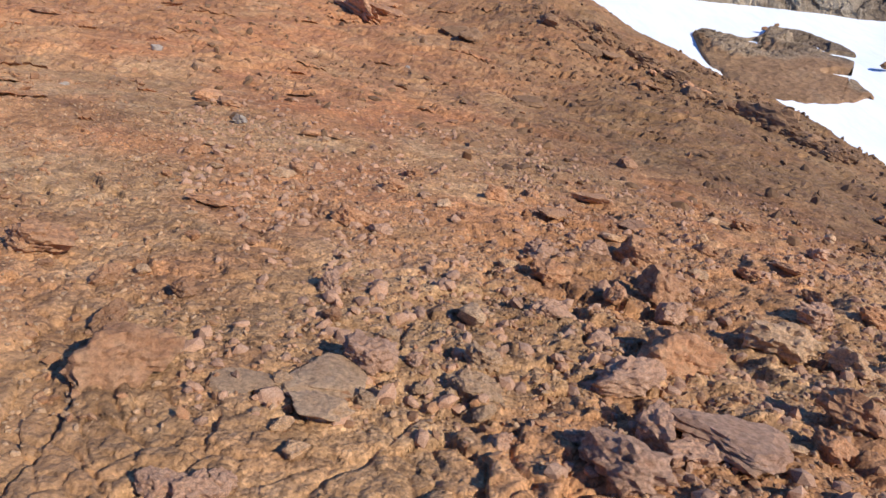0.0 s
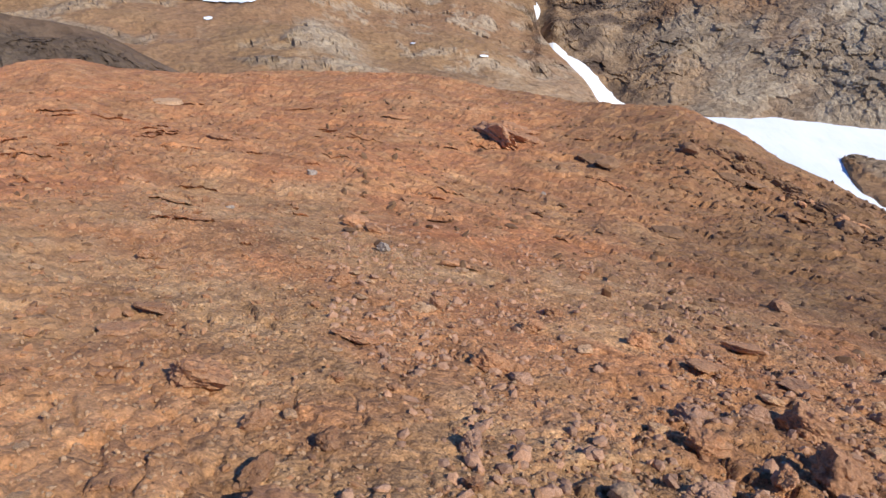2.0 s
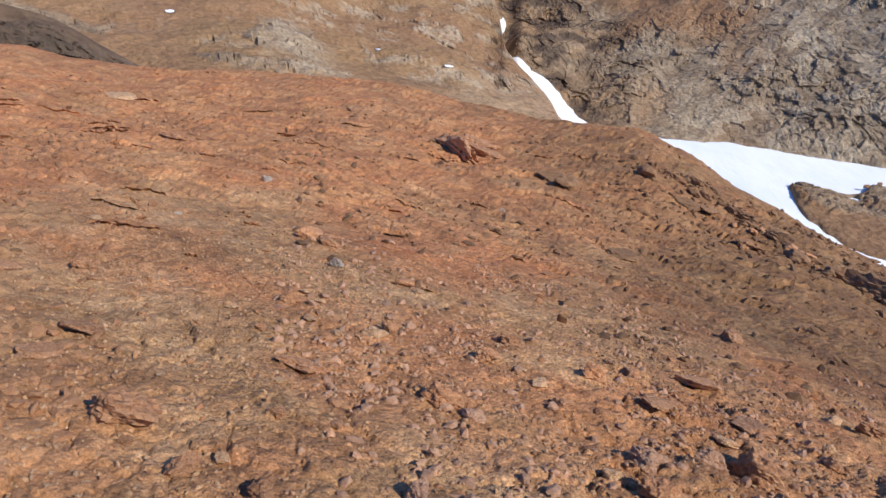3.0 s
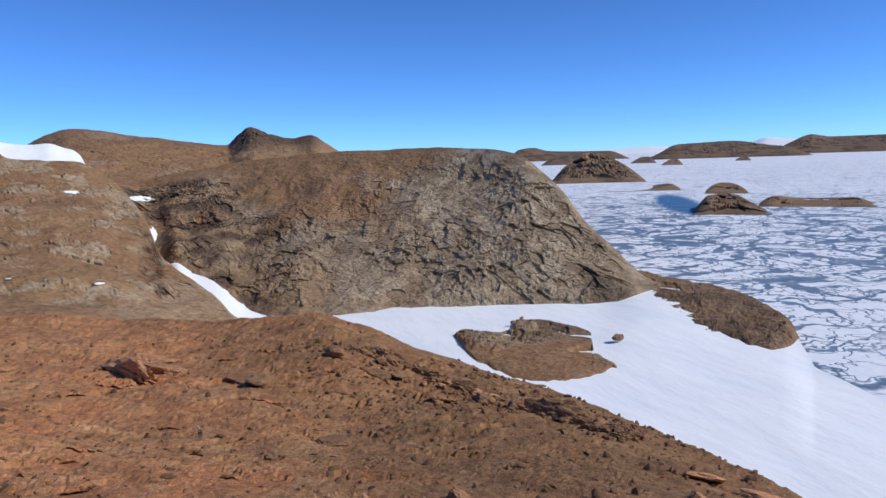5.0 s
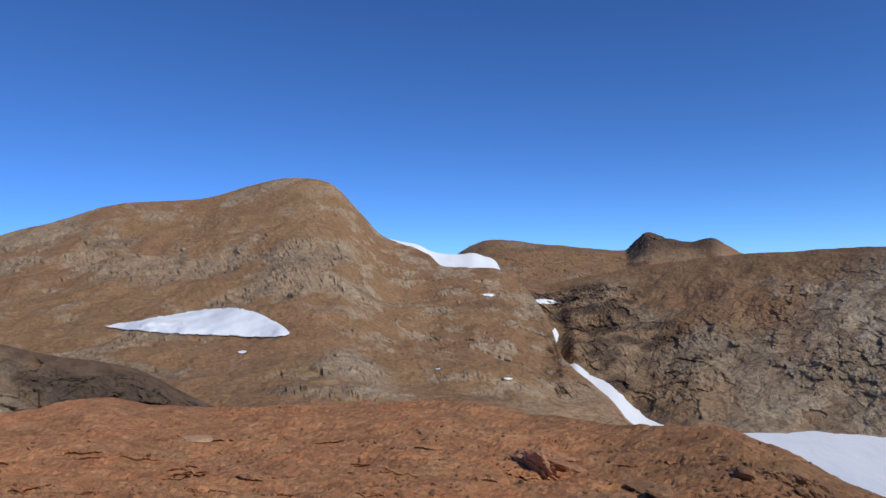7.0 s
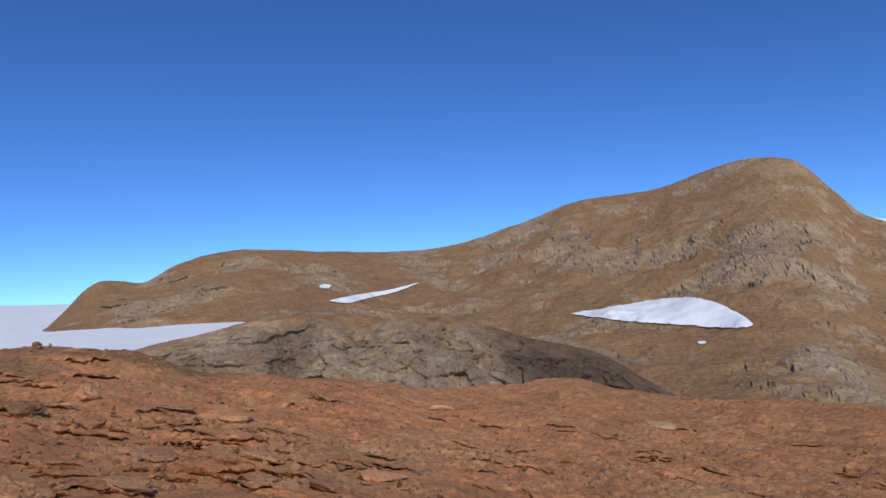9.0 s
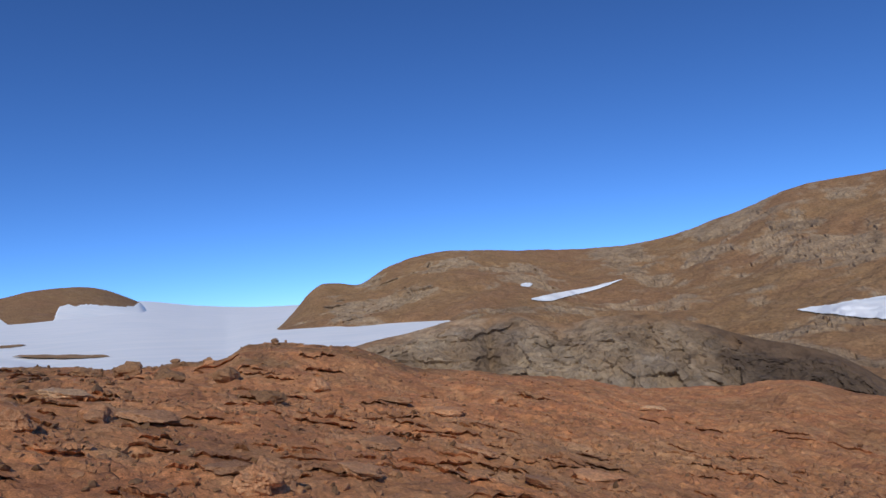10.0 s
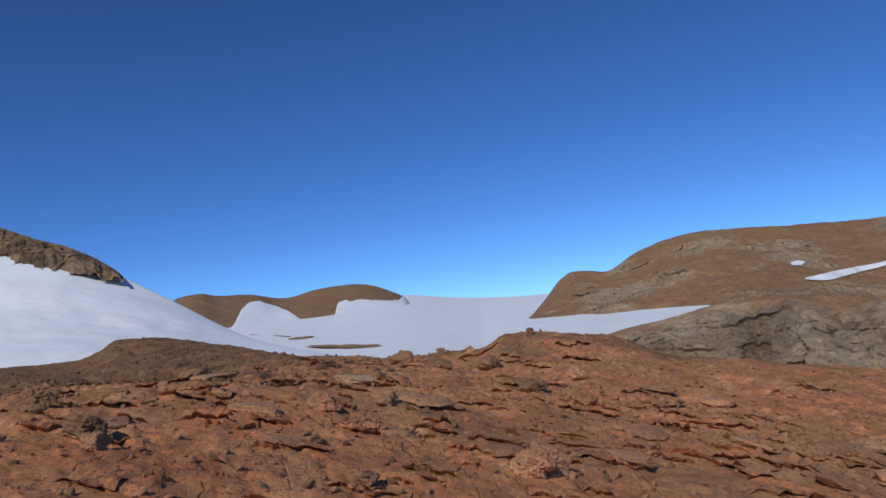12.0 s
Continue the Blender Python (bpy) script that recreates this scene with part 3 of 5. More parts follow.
def back_zones(A, el, S, P):
    n = fbm(P * 0.03, 4)
    return step(0.1, 0.4, n) * 0.5, 0.6 * step(-2.5, -3.5, A) * step(-10.5, -9, A) * step(0.6, 1.6, el + 0.5 * n) + 0.25 * step(0.8, 1.6, el + 0.5 * n)


hill("plateau_hill", -26, 16, knots([(-26, -2), (16, -1.5)]), knots([(-26, 240), (16, 270)]), back_top, knots([(-26, 380), (16, 420)]), "brown plateau with two small dark humps", n_az=420, n_s=110, rough=0.5, zones=back_zones, smooth=False,
     blocky=lambda A, el, S, P: (1.6 * plates(P, 0.09) + 1.4 * plates(P, 0.22, 4) + 0.8 * plates(P, 0.5, 2)) * (0.25 + step(1.3, 2.2, el) * step(-1, -3, A)))

# the large brown hill
brown_top = knots([(-2.6, -12.3), (-2, -11.84), (-1.2, -10.72), (0.4, -9.2), (2.2, -7.43), (2.9, -6.5), (3.3, -5.1), (3.9, -3.5), (4.6, -2.24), (6.3, -0.44), (7.8, 0.45), (10, 0.62), (12.1, 0.85), (13.1, 1.75), (14, 2.3), (15.6, 2.95), (17, 3.7), (18.8, 5.8), (20.5, 7.7), (22, 8.3), (23.7, 8.5), (27.4, 7.8), (30.6, 7.0),
                   (34.4, 6.7), (37.8, 6.3), (41.7, 5.1), (44.4, 4.3), (49.7, 3.5), (53, 3.4), (57.7, 3.75), (64.3, 4.25), (66.5, 3.9), (69, 3.2), (71.7, 1.95), (73, 2.15), (74.2, 2.25), (75.4, 1.6), (76.8, 0.1), (78.4, -1.4)])
brown_foot = knots([(-2.6, -13.5), (10, -13), (30, -12), (50, -9), (57, -5), (62, -1.8), (64, -1.4), (69.5, -1.45), (74, -1.4), (78.4, -1.4)])
brown_foot_r = knots([(-2.6, 100), (10, 80), (30, 70), (50, 70), (57, 90), (62, 130), (66, 150), (78.4, 165)])
brown_top_r = knots([(-2.6, 185), (5, 205), (15, 225), (24, 240), (50, 260), (64, 230), (78.4, 200)])


def brown_zones(A, el, S, P):
    n = fbm(P * 0.045, 5, 0.6)
    ridge = step(0.02, 0.25, n + 0.35 * np.exp(-(((el - 2.4 - 0.05 * (A - 35)) / 2.2) ** 2)) * step(17, 24, A) * step(60, 48, A) - 0.12)
    ribs = step(0.10, 0.30, fbm(P * 0.11 + 30, 5, 0.65)) * step(26, 16, A) * step(-11, -9, el)
    left = 0.2 * step(0.0, 0.35, n) * step(58, 66, A)
    base = 0.3 * step(-8.9, -9.8, el + 0.9 * n) * step(9, 5, A)
    pale = 0.25 * ridge * step(14, 20, A) + 0.5 * ribs + base
    return np.clip(0.55 * ridge * step(14, 20, A) + 0.5 * ribs + 0.6 * left, 0, 0.7), 0.35 * step(0.1, 0.5, fbm(P * 0.1 + 60, 4)) * ridge, 0.0 * A, pale


def brown_blocks(A, el, S, P):
    f = brown_zones(A, el, S, P)[0]
    return (2.1 * plates(P, 0.16) + 1.2 * plates(P, 0.4, 4)) * (0.08 + 0.9 * f) + 0.4 * plates(P, 0.8, 8) * (0.25 + f)


hill("brown_hill", -2.6, 78.4, brown_foot, brown_foot_r, brown_top, brown_top_r, "large brown weathered hill with pale rock ribs", rise=0.8, n_az=640, n_s=150, zones=brown_zones, blocky=brown_blocks, rough=0.8, broad=2.5, smooth=False,
     uncut=knots([(-2.6, -4.5), (3, -1.2), (8, 1.2), (13, 2.2), (15.6, 2.9), (16.5, 3.0), (19, 2.0), (80, -9)]))

# low dark outcrop in front of it
out_top = knots([(27, -10.5), (30.2, -9.2), (33.2, -7.4), (37, -5.2), (39.5, -4.5), (42, -4.0), (45.5, -2.8), (48.8, -2.0), (51.6, -1.9), (55.2, -2.3), (57.5, -1.7), (59.6, -1.3), (63.8, -1.4), (67, -2.0), (71, -2.6), (75, -3.6), (78, -4.5)])


def out_zones(A, el, S, P):
    n = fbm(P * 0.16, 4)
    return 0.75 * step(0.98, 0.72, S + 0.22 * n) * step(30, 36, A), np.clip(0.8 * step(46, 41, A + 3 * n) * step(0.1, 0.4, S + 0.2 * n) + 0.3 * step(0.2, 0.5, fbm(P * 0.3 + 3, 4)) * step(38, 44, A) + 0.2 * step(0.8, 0.98, S + 0.15 * n) * step(56, 50, A), 0, 0.8), (0.05 + 0.4 * step(0.05, 0.25, fbm(P * 0.12 + 7, 4))) * step(0.99, 0.75, S + 0.3 * n) * step(40, 47, A), 0.5 * step(-0.1, 0.3, n) * step(42, 48, A)


def out_blocks(A, el, S, P):
    return (1.2 * plates(P, 0.35) + 0.7 * plates(P, 0.9, 4) + 0.35 * plates(P, 2.2, 8) + 0.3 * fbm(P * 0.3, 4, ridged=True)) * (0.3 + step(1.0, 0.7, S)) - 2.2 * np.exp(-(((A - 61.2 + 0.5 * perlin(P * 0.5)) / 0.45) ** 2)) * step(1.0, 0.8, S)


hill("rock_outcrop", 27, 78, knots([(27, -13), (50, -10), (78, -7)]), knots([(27, 46), (78, 46)]), out_top, knots([(27, 54), (78, 60)]), "low grey and black rock outcrop", rise=0.7, n_az=380, n_s=90, zones=out_zones, blocky=out_blocks, rough=0.6, grain=0.2, category="outcrop", smooth=False)

# snow basin that climbs to the ice cap
ice_top = knots([(58, 0.3), (76, 0.62), (80, 0.75), (84, 1.15), (88.5, 1.8), (95, 1.9), (110, 2.2), (126, 2.2)])
A, S = np.meshgrid(np.linspace(126, 61, 200), np.linspace(0, 1, 120))
R = 48 * (2600 / 48.0) ** S
e0 = np.interp(A, [58, 64, 72, 80, 90, 100, 126], [-8, -7.5, -7, -5.0, -4.5, -4.5, -4.5])
el = e0 + (ice_top(A) - e0) * (1 - (1 - S) ** np.interp(A, [61, 74, 82, 126], [4.5, 3.8, 2.3, 2.1]))
P = polar(A, R, el)
P[..., 2] += 0.004 * R * fbm(np.stack([P[..., 0], P[..., 1], 0 * R], -1) / (20 + R[..., None] * 0.25), 3) * (1 - S) * 2
basin = grid_mesh("ice_cap", P[:, ::-1], SNOW)
tagged(basin, "broad white snow basin rising to the ice cap", "snow", kind="structure")

# steep snow bank with a rock rib on top
bank_top = knots([(88, -3.6), (92, -2.8), (95.5, -1.9), (101, 0.0), (103, 1.2), (105.4, 2.8), (107.8, 4.3), (109.6, 5.4), (112.5, 6.9), (117, 8.6), (126, 10)])
A, S = np.meshgrid(np.linspace(126, 88, 150), np.concatenate([np.linspace(0, 1, 70), np.linspace(1.1, 2, 8)]))
bf = np.interp(A, [88, 95, 101, 126], [-4.4, -4.0, -3.6, -3.4])
R = 50 + (np.interp(A, [88, 126], [75, 125]) - 50) * S
el = bf + (bank_top(A) - bf) * np.clip(S, 0, 1) ** 1.15
P = polar(A, R, el)
P[..., 2] -= np.maximum(S - 1, 0) * 14
P[..., 2] += 0.5 * fbm(P * 0.07, 4) * np.clip((1 - S) * 4, 0, 1)
bank = grid_mesh("snow_bank", P[:, ::-1], SNOW)
tagged(bank, "steep snow bank below a brown rock rib", "snow", kind="structure")


def rib_blocks(A, el, S, P):
    return 2.2 * plates(P, 0.3) + 1.6 * plates(P, 0.8, 4) + 0.8 * plates(P, 1.8, 2)


rib_foot = knots([(109.3, 5.4), (110.5, 5.7), (111.7, 6.25), (112.6, 6.0), (113.3, 5.75), (114.2, 6.3), (115, 6.7), (117, 6.55), (126, 7.0)])
hill("rock_rib", 109.3, 126, lambda A: rib_foot(A) + 0.5 * fbm(np.stack([A * 0.9, 0 * A, 0 * A + 3], -1), 3, 0.6), knots([(109.3, 99), (113, 102), (117, 106), (126, 112)]),
     knots([(109.3, 5.3), (109.8, 5.8), (110.7, 6.5), (112.5, 7.5), (115, 8.4), (117, 9.2), (126, 11)]), knots([(109.3, 106), (113, 110), (117, 114), (126, 122)]), "brown rock rib above a snow bank", rise=0.6, n_az=150, n_s=50, blocky=rib_blocks, skirt=0.004,
     zones=lambda A, el, S, P: (0.35 + 0.4 * fbm(P * 0.1, 3), 0.3 + 0.45 * step(-0.1, 0.3, fbm(P * 0.25, 3))), smooth=False)

# brown hills on the far side of the basin
hill("far_hill", 87.6, 106.5, knots([(87.6, 0.6), (106.5, -0.2)]), knots([(87.6, 420), (106.5, 300)]),
     knots([(87.6, 0.9), (88.0, 1.6), (88.4, 1.85), (89.3, 2.3), (90.5, 2.8), (92.3, 3.1), (95.1, 2.95), (97.6, 2.5), (100.4, 3.05), (102.9, 3.2), (104, 3.45), (105.8, 3.2), (106.5, 2.6)]), knots([(87.6, 520), (106.5, 400)]), "low brown hill across the snow basin", n_az=160, n_s=40, rough=0.25)


# low land in the snow and on the sea
def mound(name, az0, az1, near_el, far_el, level, height, label, n_az=120, n_s=30, zones=None, rough=0.5, category="hill", mat=None, inlets=(), craggy=None, taper=0.12, lip=0.7):
    """Low ground on a flat, between a near and a far shore."""
    A, S = np.meshgrid(np.linspace(az1, az0, n_az), np.linspace(-0.06, 1.06, n_s))
    drop = EYE - level
    wob = fbm(np.stack([A * 0.9, 0 * A + 5, 0 * A], -1), 2, 0.5)
    rn, rf = drop / tan_d(-near_el(A)) * (1 + 0.01 * wob), drop / tan_d(-far_el(A)) * (1 + 0.008 * fbm(np.stack([A * 0.9, 0 * A + 25, 0 * A], -1), 2, 0.5))
    u = np.clip((A - az0) / (az1 - az0), 0, 1)
    R = rn + (rf - rn) * S
    P = np.stack([OX - np.sin(np.radians(A)) * R, OY + np.cos(np.radians(A)) * R, 0 * R], -1)
    n = fbm(P * (6.0 / drop) ** 0.5 * 0.12, 5, 0.6)
    body = np.clip(4 * S * (1 - S), -0.3, 1) * np.clip(np.minimum(u, 1 - u) / taper, 0, 1)
    rim = step(0.0, 0.35, body)
    P[..., 2] = level - 0.5 * lip + height * (body * (1 + 0.6 * n) + rough * 0.8 * n) * rim + lip * step(-0.1, 0.25, body) + np.minimum(body, 0) * 6 + 0.25 * rim * height * (plates(np.stack([P[..., 0], P[..., 1], 0 * R], -1), 0.25) + 0.5 * plates(np.stack([P[..., 0], P[..., 1], 0 * R], -1), 0.6, 3))
    el = np.degrees(np.arctan2(level - EYE, R))
    if craggy:
        P[..., 2] += rim * craggy(A, S) * (0.9 * plates(P, 0.13) + 0.8 * plates(P, 0.35, 5) + 0.5 * plates(P, 0.9, 9))
    for a, e, da, de, lean in inlets:      # tongues of snow that reach in
        P[..., 2] -= 4.0 * step(1.15, 0.75, np.hypot((A - a) / da, (el - e - lean * (A - a)) / de) + 0.25 * n)
    face, dark = zones(A, S, P) if zones else (0.3 + 0 * A, 0 * A)
    ob = grid_mesh(name, P[:, ::-1], mat or HILL, {"face": face[:, ::-1], "dark": dark[:, ::-1]})
    return tagged(ob, label, category, kind="structure")


mound("gravel_spit", -46.9, -33.4, knots([(-46.9, -14.1), (-46.2, -15.0), (-44.7, -15.37), (-43.6, -15.27), (-41.8, -14.64), (-39.6, -14.3), (-38.4, -13.31), (-36.6, -12.27), (-35.7, -11.1), (-34.6, -10.9), (-33.4, -10.6)]),
      knots([(-46.9, -13.9), (-45.9, -12.7), (-44.5, -11.76), (-42, -10.79), (-38.2, -10.17), (-35.7, -9.79), (-34.7, -9.47), (-33.4, -9.3)]), SEA + 0.4, 0.7, "low brown gravel spit beside the frozen sea", category="spit", n_az=260, n_s=90,
      zones=lambda A, S, P: (0.15 + 0.3 * step(0, 0.3, fbm(P * 0.2 + 9, 3)), 0.35 + 0.3 * step(0, 0.3, fbm(P * 0.1, 3))), craggy=lambda A, S: 0.45 + 0 * A, taper=0.07)
mound("snow_island", -33.5, -20.1, knots([(-33.5, -17.05), (-33.3, -17.1), (-31.4, -17.9), (-29.2, -18.35), (-27.1, -18.55), (-24.7, -17.95), (-22.9, -17.25), (-21.1, -16.05), (-20.1, -14.7)]),
      knots([(-33.5, -16.95), (-33.3, -16.85), (-32.2, -16.3), (-31.6, -15.7), (-31.45, -14.5), (-31, -14.2), (-29.5, -13.85), (-27.3, -13.4), (-25.4, -13.4), (-25.0, -13.95), (-23.8, -14.4), (-21.3, -14.25), (-20.1, -14.5)]), SEA + 1.5, 0.35, "bare brown gravel island with a craggy back in the snow", category="rock", n_az=300, n_s=130,
      zones=lambda A, S, P: (step(0.4, 0.6, S + 0.25 * fbm(P * 0.1, 3)) * 0.7, 0.55 * step(-0.1, 0.3, fbm(P * 0.2, 3)) * step(0.45, 0.7, S)), craggy=lambda A, S: 0.8 * step(0.42, 0.68, S + 0.05 * (A + 27)) * step(1.0, 0.9, S) * step(-30.3, -29.0, A), taper=0.04, lip=0.3,
      inlets=[(-31.6, -14.85, 2.1, 0.25, 0.03), (-31.9, -16.0, 2.2, 0.23, -0.04), (-24.6, -14.0, 0.5, 0.2, -0.1)])


def isle(az0, az1, near, peak, level_el, label, name="sea_island", lump=()):
    """An island on the frozen sea: a humped dome between two bearings, with a shore angle and a peak angle."""
    mid = 0.5 * (az0 + az1)
    tops = [(az0, near + 0.02), *lump, (az1, near + 0.02)] if lump else [(az0, near + 0.02), (mid - 0.2 * (az1 - az0), peak), (mid, peak), (mid + 0.3 * (az1 - az0), near + 0.55 * (peak - near)), (az1, near + 0.02)]
    d = (EYE - SEA) / tan_d(-near)
    flat_r = knots([(az0, d), (az1, d)])
    return hill(name, az0, az1, knots([(az0, near), (az1, near)]), flat_r, knots(tops), knots([(az0, d * 1.06), (mid, d * 1.16), (az1, d * 1.06)]), label, rise=0.7, n_az=110, n_s=30, rough=0.5, grain=0.02, depth=0.15, blocky=lambda A, el, S, P: (8 * plates(P, 0.04) + 6 * plates(P, 0.09, 4) + 4 * plates(P, 0.2, 2)) * step(0.0, 0.3, S), smooth=False,
                category="island", zones=lambda A, el, S, P: (0.35 + 0.4 * fbm(P * 0.02, 3), (0.25 if near < -1.2 else 0.55) + 0.4 * step(0.0, 0.4, fbm(P * 0.03 + 4, 3))))


isle(-35.9, -28.3, -2.6, -0.1, 0, "rounded brown island in the sea ice", lump=[(-34.6, -1.5), (-33.4, -0.75), (-32, -0.15), (-31.2, -0.1), (-30.4, -0.6), (-29.4, -1.3)])
isle(-38.6, -32, -3.3, -2.6, 0, "long low brown skerry in the sea ice", lump=[(-37.5, -2.75), (-36, -2.95), (-34, -3.2)])
isle(-45.2, -39.2, -5.2, -3.5, 0, "grey rock island beside open water", lump=[(-44.6, -4.9), (-43.5, -4.3), (-42.4, -3.7), (-41.2, -3.6), (-40.4, -3.7), (-39.7, -4.4)])
isle(-43.4, -40.0, -3.6, -3.1, 0, "low dark rock hump in the sea ice", lump=[(-42.6, -3.0), (-41.4, -2.75), (-40.6, -3.0)])
isle(-52, -43.6, -4.6, -3.8, 0, "long low brown skerry in the sea ice", lump=[(-50, -3.9), (-47, -3.95), (-45, -3.8)])
isle(-47.5, -35.8, -0.9, 0.4, 0, "dark rocky island far across the ice", lump=[(-46, -0.25), (-44.6, -0.05), (-42, 0.35), (-40, 0.3), (-38, 0.2), (-36.8, -0.4)])
isle(-56, -44.5, -0.75, 0.7, 0, "dark rocky island far across the ice", lump=[(-52, 0.4), (-48.6, 0.4), (-47.3, 0.6), (-46, 0.1)])
isle(-34.6, -25, -0.75, 0.3, 0, "flat dark headland far across the ice", lump=[(-33, -0.1), (-30.5, -0.05), (-28, 0.1), (-27, 0.35), (-25.8, 0.2)])
isle(-30.6, -27.6, -1.1, -0.4, 0, "rounded brown island far across the ice")
isle(-36.6, -34.6, -1.15, -0.65, 0, "small dark rock in the sea ice")
isle(-38.6, -36.9, -1.35, -0.9, 0, "small dark rock in the sea ice")
isle(-43.4, -42.2, -1.15, -0.85, 0, "small dark rock in the sea ice")


# snow left lying on the hills
def patch(on, az_mid, el_mid, half_az, half_el, label, lean=0.0, tail=0.0, thick=0.12, ragged=0.4):
    """A sheet of snow lying on a hill's slope; its outline is drawn by noise."""
    cols, EL, PP = SLOPES[on]
    U, V = np.meshgrid(np.linspace(1.2, -1.2, 110), np.linspace(-1.5, 1.5, 44))
    A = az_mid + U * half_az
    E = el_mid + (V + lean * U) * half_el
    width = np.clip(1 - U**2, 0.02, 1) ** 0.5 * (1 + tail * U)
    inside = 1 - np.abs(V) / width - np.maximum(np.abs(U) - 1, 0) * 8 + ragged * fbm(np.stack([U * 2.5, V * 1.2, 0 * U + az_mid], -1), 4, 0.6)
    P = np.zeros(U.shape + (3,))
    for j in range(U.shape[1]):
        c = np.clip(np.interp(A[0, j], cols[::-1], np.arange(len(cols))[::-1]), 0, len(cols) - 1.001)
        k, w = int(c), c - int(c)
        e = EL[:, k] * (1 - w) + EL[:, k + 1] * w
        row = np.interp(E[:, j], np.maximum.accumulate(e) + 1e-6 * np.arange(len(e)), np.arange(len(e)))
        q = PP[:, k] * (1 - w) + PP[:, k + 1] * w
        P[:, j] = np.stack([np.interp(row, np.arange(len(e)), q[:, m]) for m in range(3)], -1)
    for _ in range(8):
        P[1:-1] = 0.25 * P[:-2] + 0.5 * P[1:-1] + 0.25 * P[2:]
        P[:, 1:-1] = 0.25 * P[:, :-2] + 0.5 * P[:, 1:-1] + 0.25 * P[:, 2:]
    P[..., 2] += 0.12 + thick * np.clip(inside * 3, 0, 1)
    P[..., :2] *= 1 - 0.3 / np.hypot(P[..., :1], P[..., 1:2])
    keep = (inside[:-1, :-1] > 0) | (inside[1:, 1:] > 0)
    ob = grid_mesh("snow_patch", P[:, ::-1], SNOW, keep=keep[:, ::-1])
    return tagged(ob, label, "snow", "snow patches", kind="structure")


def sheet(on, top, bottom, az0, az1, label, thick=0.25, ragged=0.1, edge=1.0):
    """A sheet of snow on a hill's slope between an upper and a lower edge, both frayed."""
    cols, EL, PP = SLOPES[on]
    A, V = np.meshgrid(np.linspace(az1, az0, 220), np.linspace(-0.25, 1.25, 60))
    hi, lo = top(A), bottom(A)
    fray = edge * fbm(np.stack([A * 1.1, V * 0.7, 0 * A + az0], -1), 4, 0.6)
    E = lo + (hi - lo) * V
    inside = np.minimum(V * (hi - lo), (1 - V) * (hi - lo)) + ragged * fray
    P = np.zeros(A.shape + (3,))
    for j in range(A.shape[1]):
        c = np.clip(np.interp(A[0, j], cols[::-1], np.arange(len(cols))[::-1]), 0, len(cols) - 1.001)
        k, w = int(c), c - int(c)
        e = EL[:, k] * (1 - w) + EL[:, k + 1] * w
        row = np.interp(E[:, j], np.maximum.accumulate(e) + 1e-6 * np.arange(len(e)), np.arange(len(e)))
        q = PP[:, k] * (1 - w) + PP[:, k + 1] * w
        P[:, j] = np.stack([np.interp(row, np.arange(len(e)), q[:, m]) for m in range(3)], -1)
    for _ in range(6):
        P[1:-1] = 0.25 * P[:-2] + 0.5 * P[1:-1] + 0.25 * P[2:]
        P[:, 1:-1] = 0.25 * P[:, :-2] + 0.5 * P[:, 1:-1] + 0.25 * P[:, 2:]
    P[..., 2] += 0.2 + thick * np.clip(inside * 3, 0, 1)
    P[..., :2] *= 1 - 0.4 / np.hypot(P[..., :1], P[..., 1:2])
    keep = (inside[:-1, :-1] > 0) | (inside[1:, 1:] > 0)
    return tagged(grid_mesh("snow_patch", P[:, ::-1], SNOW, keep=keep[:, ::-1]), label, "snow", "snow patches", kind="structure")


sheet("brown_hill", knots([(24.6, -3.9), (25.2, -3.3), (26, -2.8), (27.7, -2.0), (29.4, -1.72), (32.7, -1.93), (35.5, -2.22), (38, -2.48)]), knots([(24.6, -3.95), (25.2, -4.15), (26.1, -4.14), (29.5, -3.78), (33.6, -3.3), (35.5, -3.02), (38, -2.52)]), 24.6, 38, "white snow patch on the brown hillside", ragged=0.07)
sheet("brown_hill", knots([(50.2, 0.72), (52.8, 0.28), (55.6, 0.0), (57.5, -0.28)]), knots([(50.2, 0.68), (51.9, 0.16), (54.7, -0.34), (56.1, -0.58), (57.5, -0.36)]), 50.2, 57.5, "thin white snow streak on the brown hillside", ragged=0.025)
patch("brown_hill", 57.8, 0.9, 0.45, 0.17, "small white snow patch on the brown hillside")
patch("brown_hill", 28.3, -5.15, 0.3, 0.10, "small white snow patch on the brown hillside")
patch("brown_hill", 7.2, -8.47, 0.34, 0.06, "small white snow patch on the brown hillside", lean=0.4)
patch("brown_hill", 12.9, -7.47, 0.18, 0.04, "small white snow patch on the brown hillside")
patch("cliff_hill", 3.8, -2.45, 0.9, 0.18, "small white snow patch in a rocky gully", lean=0.6)
patch("cliff_hill", 3.3, -5.2, 0.35, 0.55, "small white snow patch in a rocky gully")
patch("brown_hill", 8.4, -1.7, 0.5, 0.09, "small white snow patch on the brown hillside", lean=0.6)
sheet("far_hill", knots([(87.6, 2.3), (88.1, 2.1), (88.4, 1.5), (88.8, 1.42), (91.6, 1.72), (93.4, 1.78), (93.7, 1.2), (93.9, 0.3), (95.8, 0.38), (97.5, 1.4), (98.8, 2.1), (99.8, 2.4), (100.9, 2.06), (101.3, 1.4), (101.7, 0.68), (103, 0.2)]), knots([(87.6, 0.4), (96, 0.0), (103, -0.3)]), 87.6, 103, "white snow lobes lying against a brown hill", ragged=0.12)

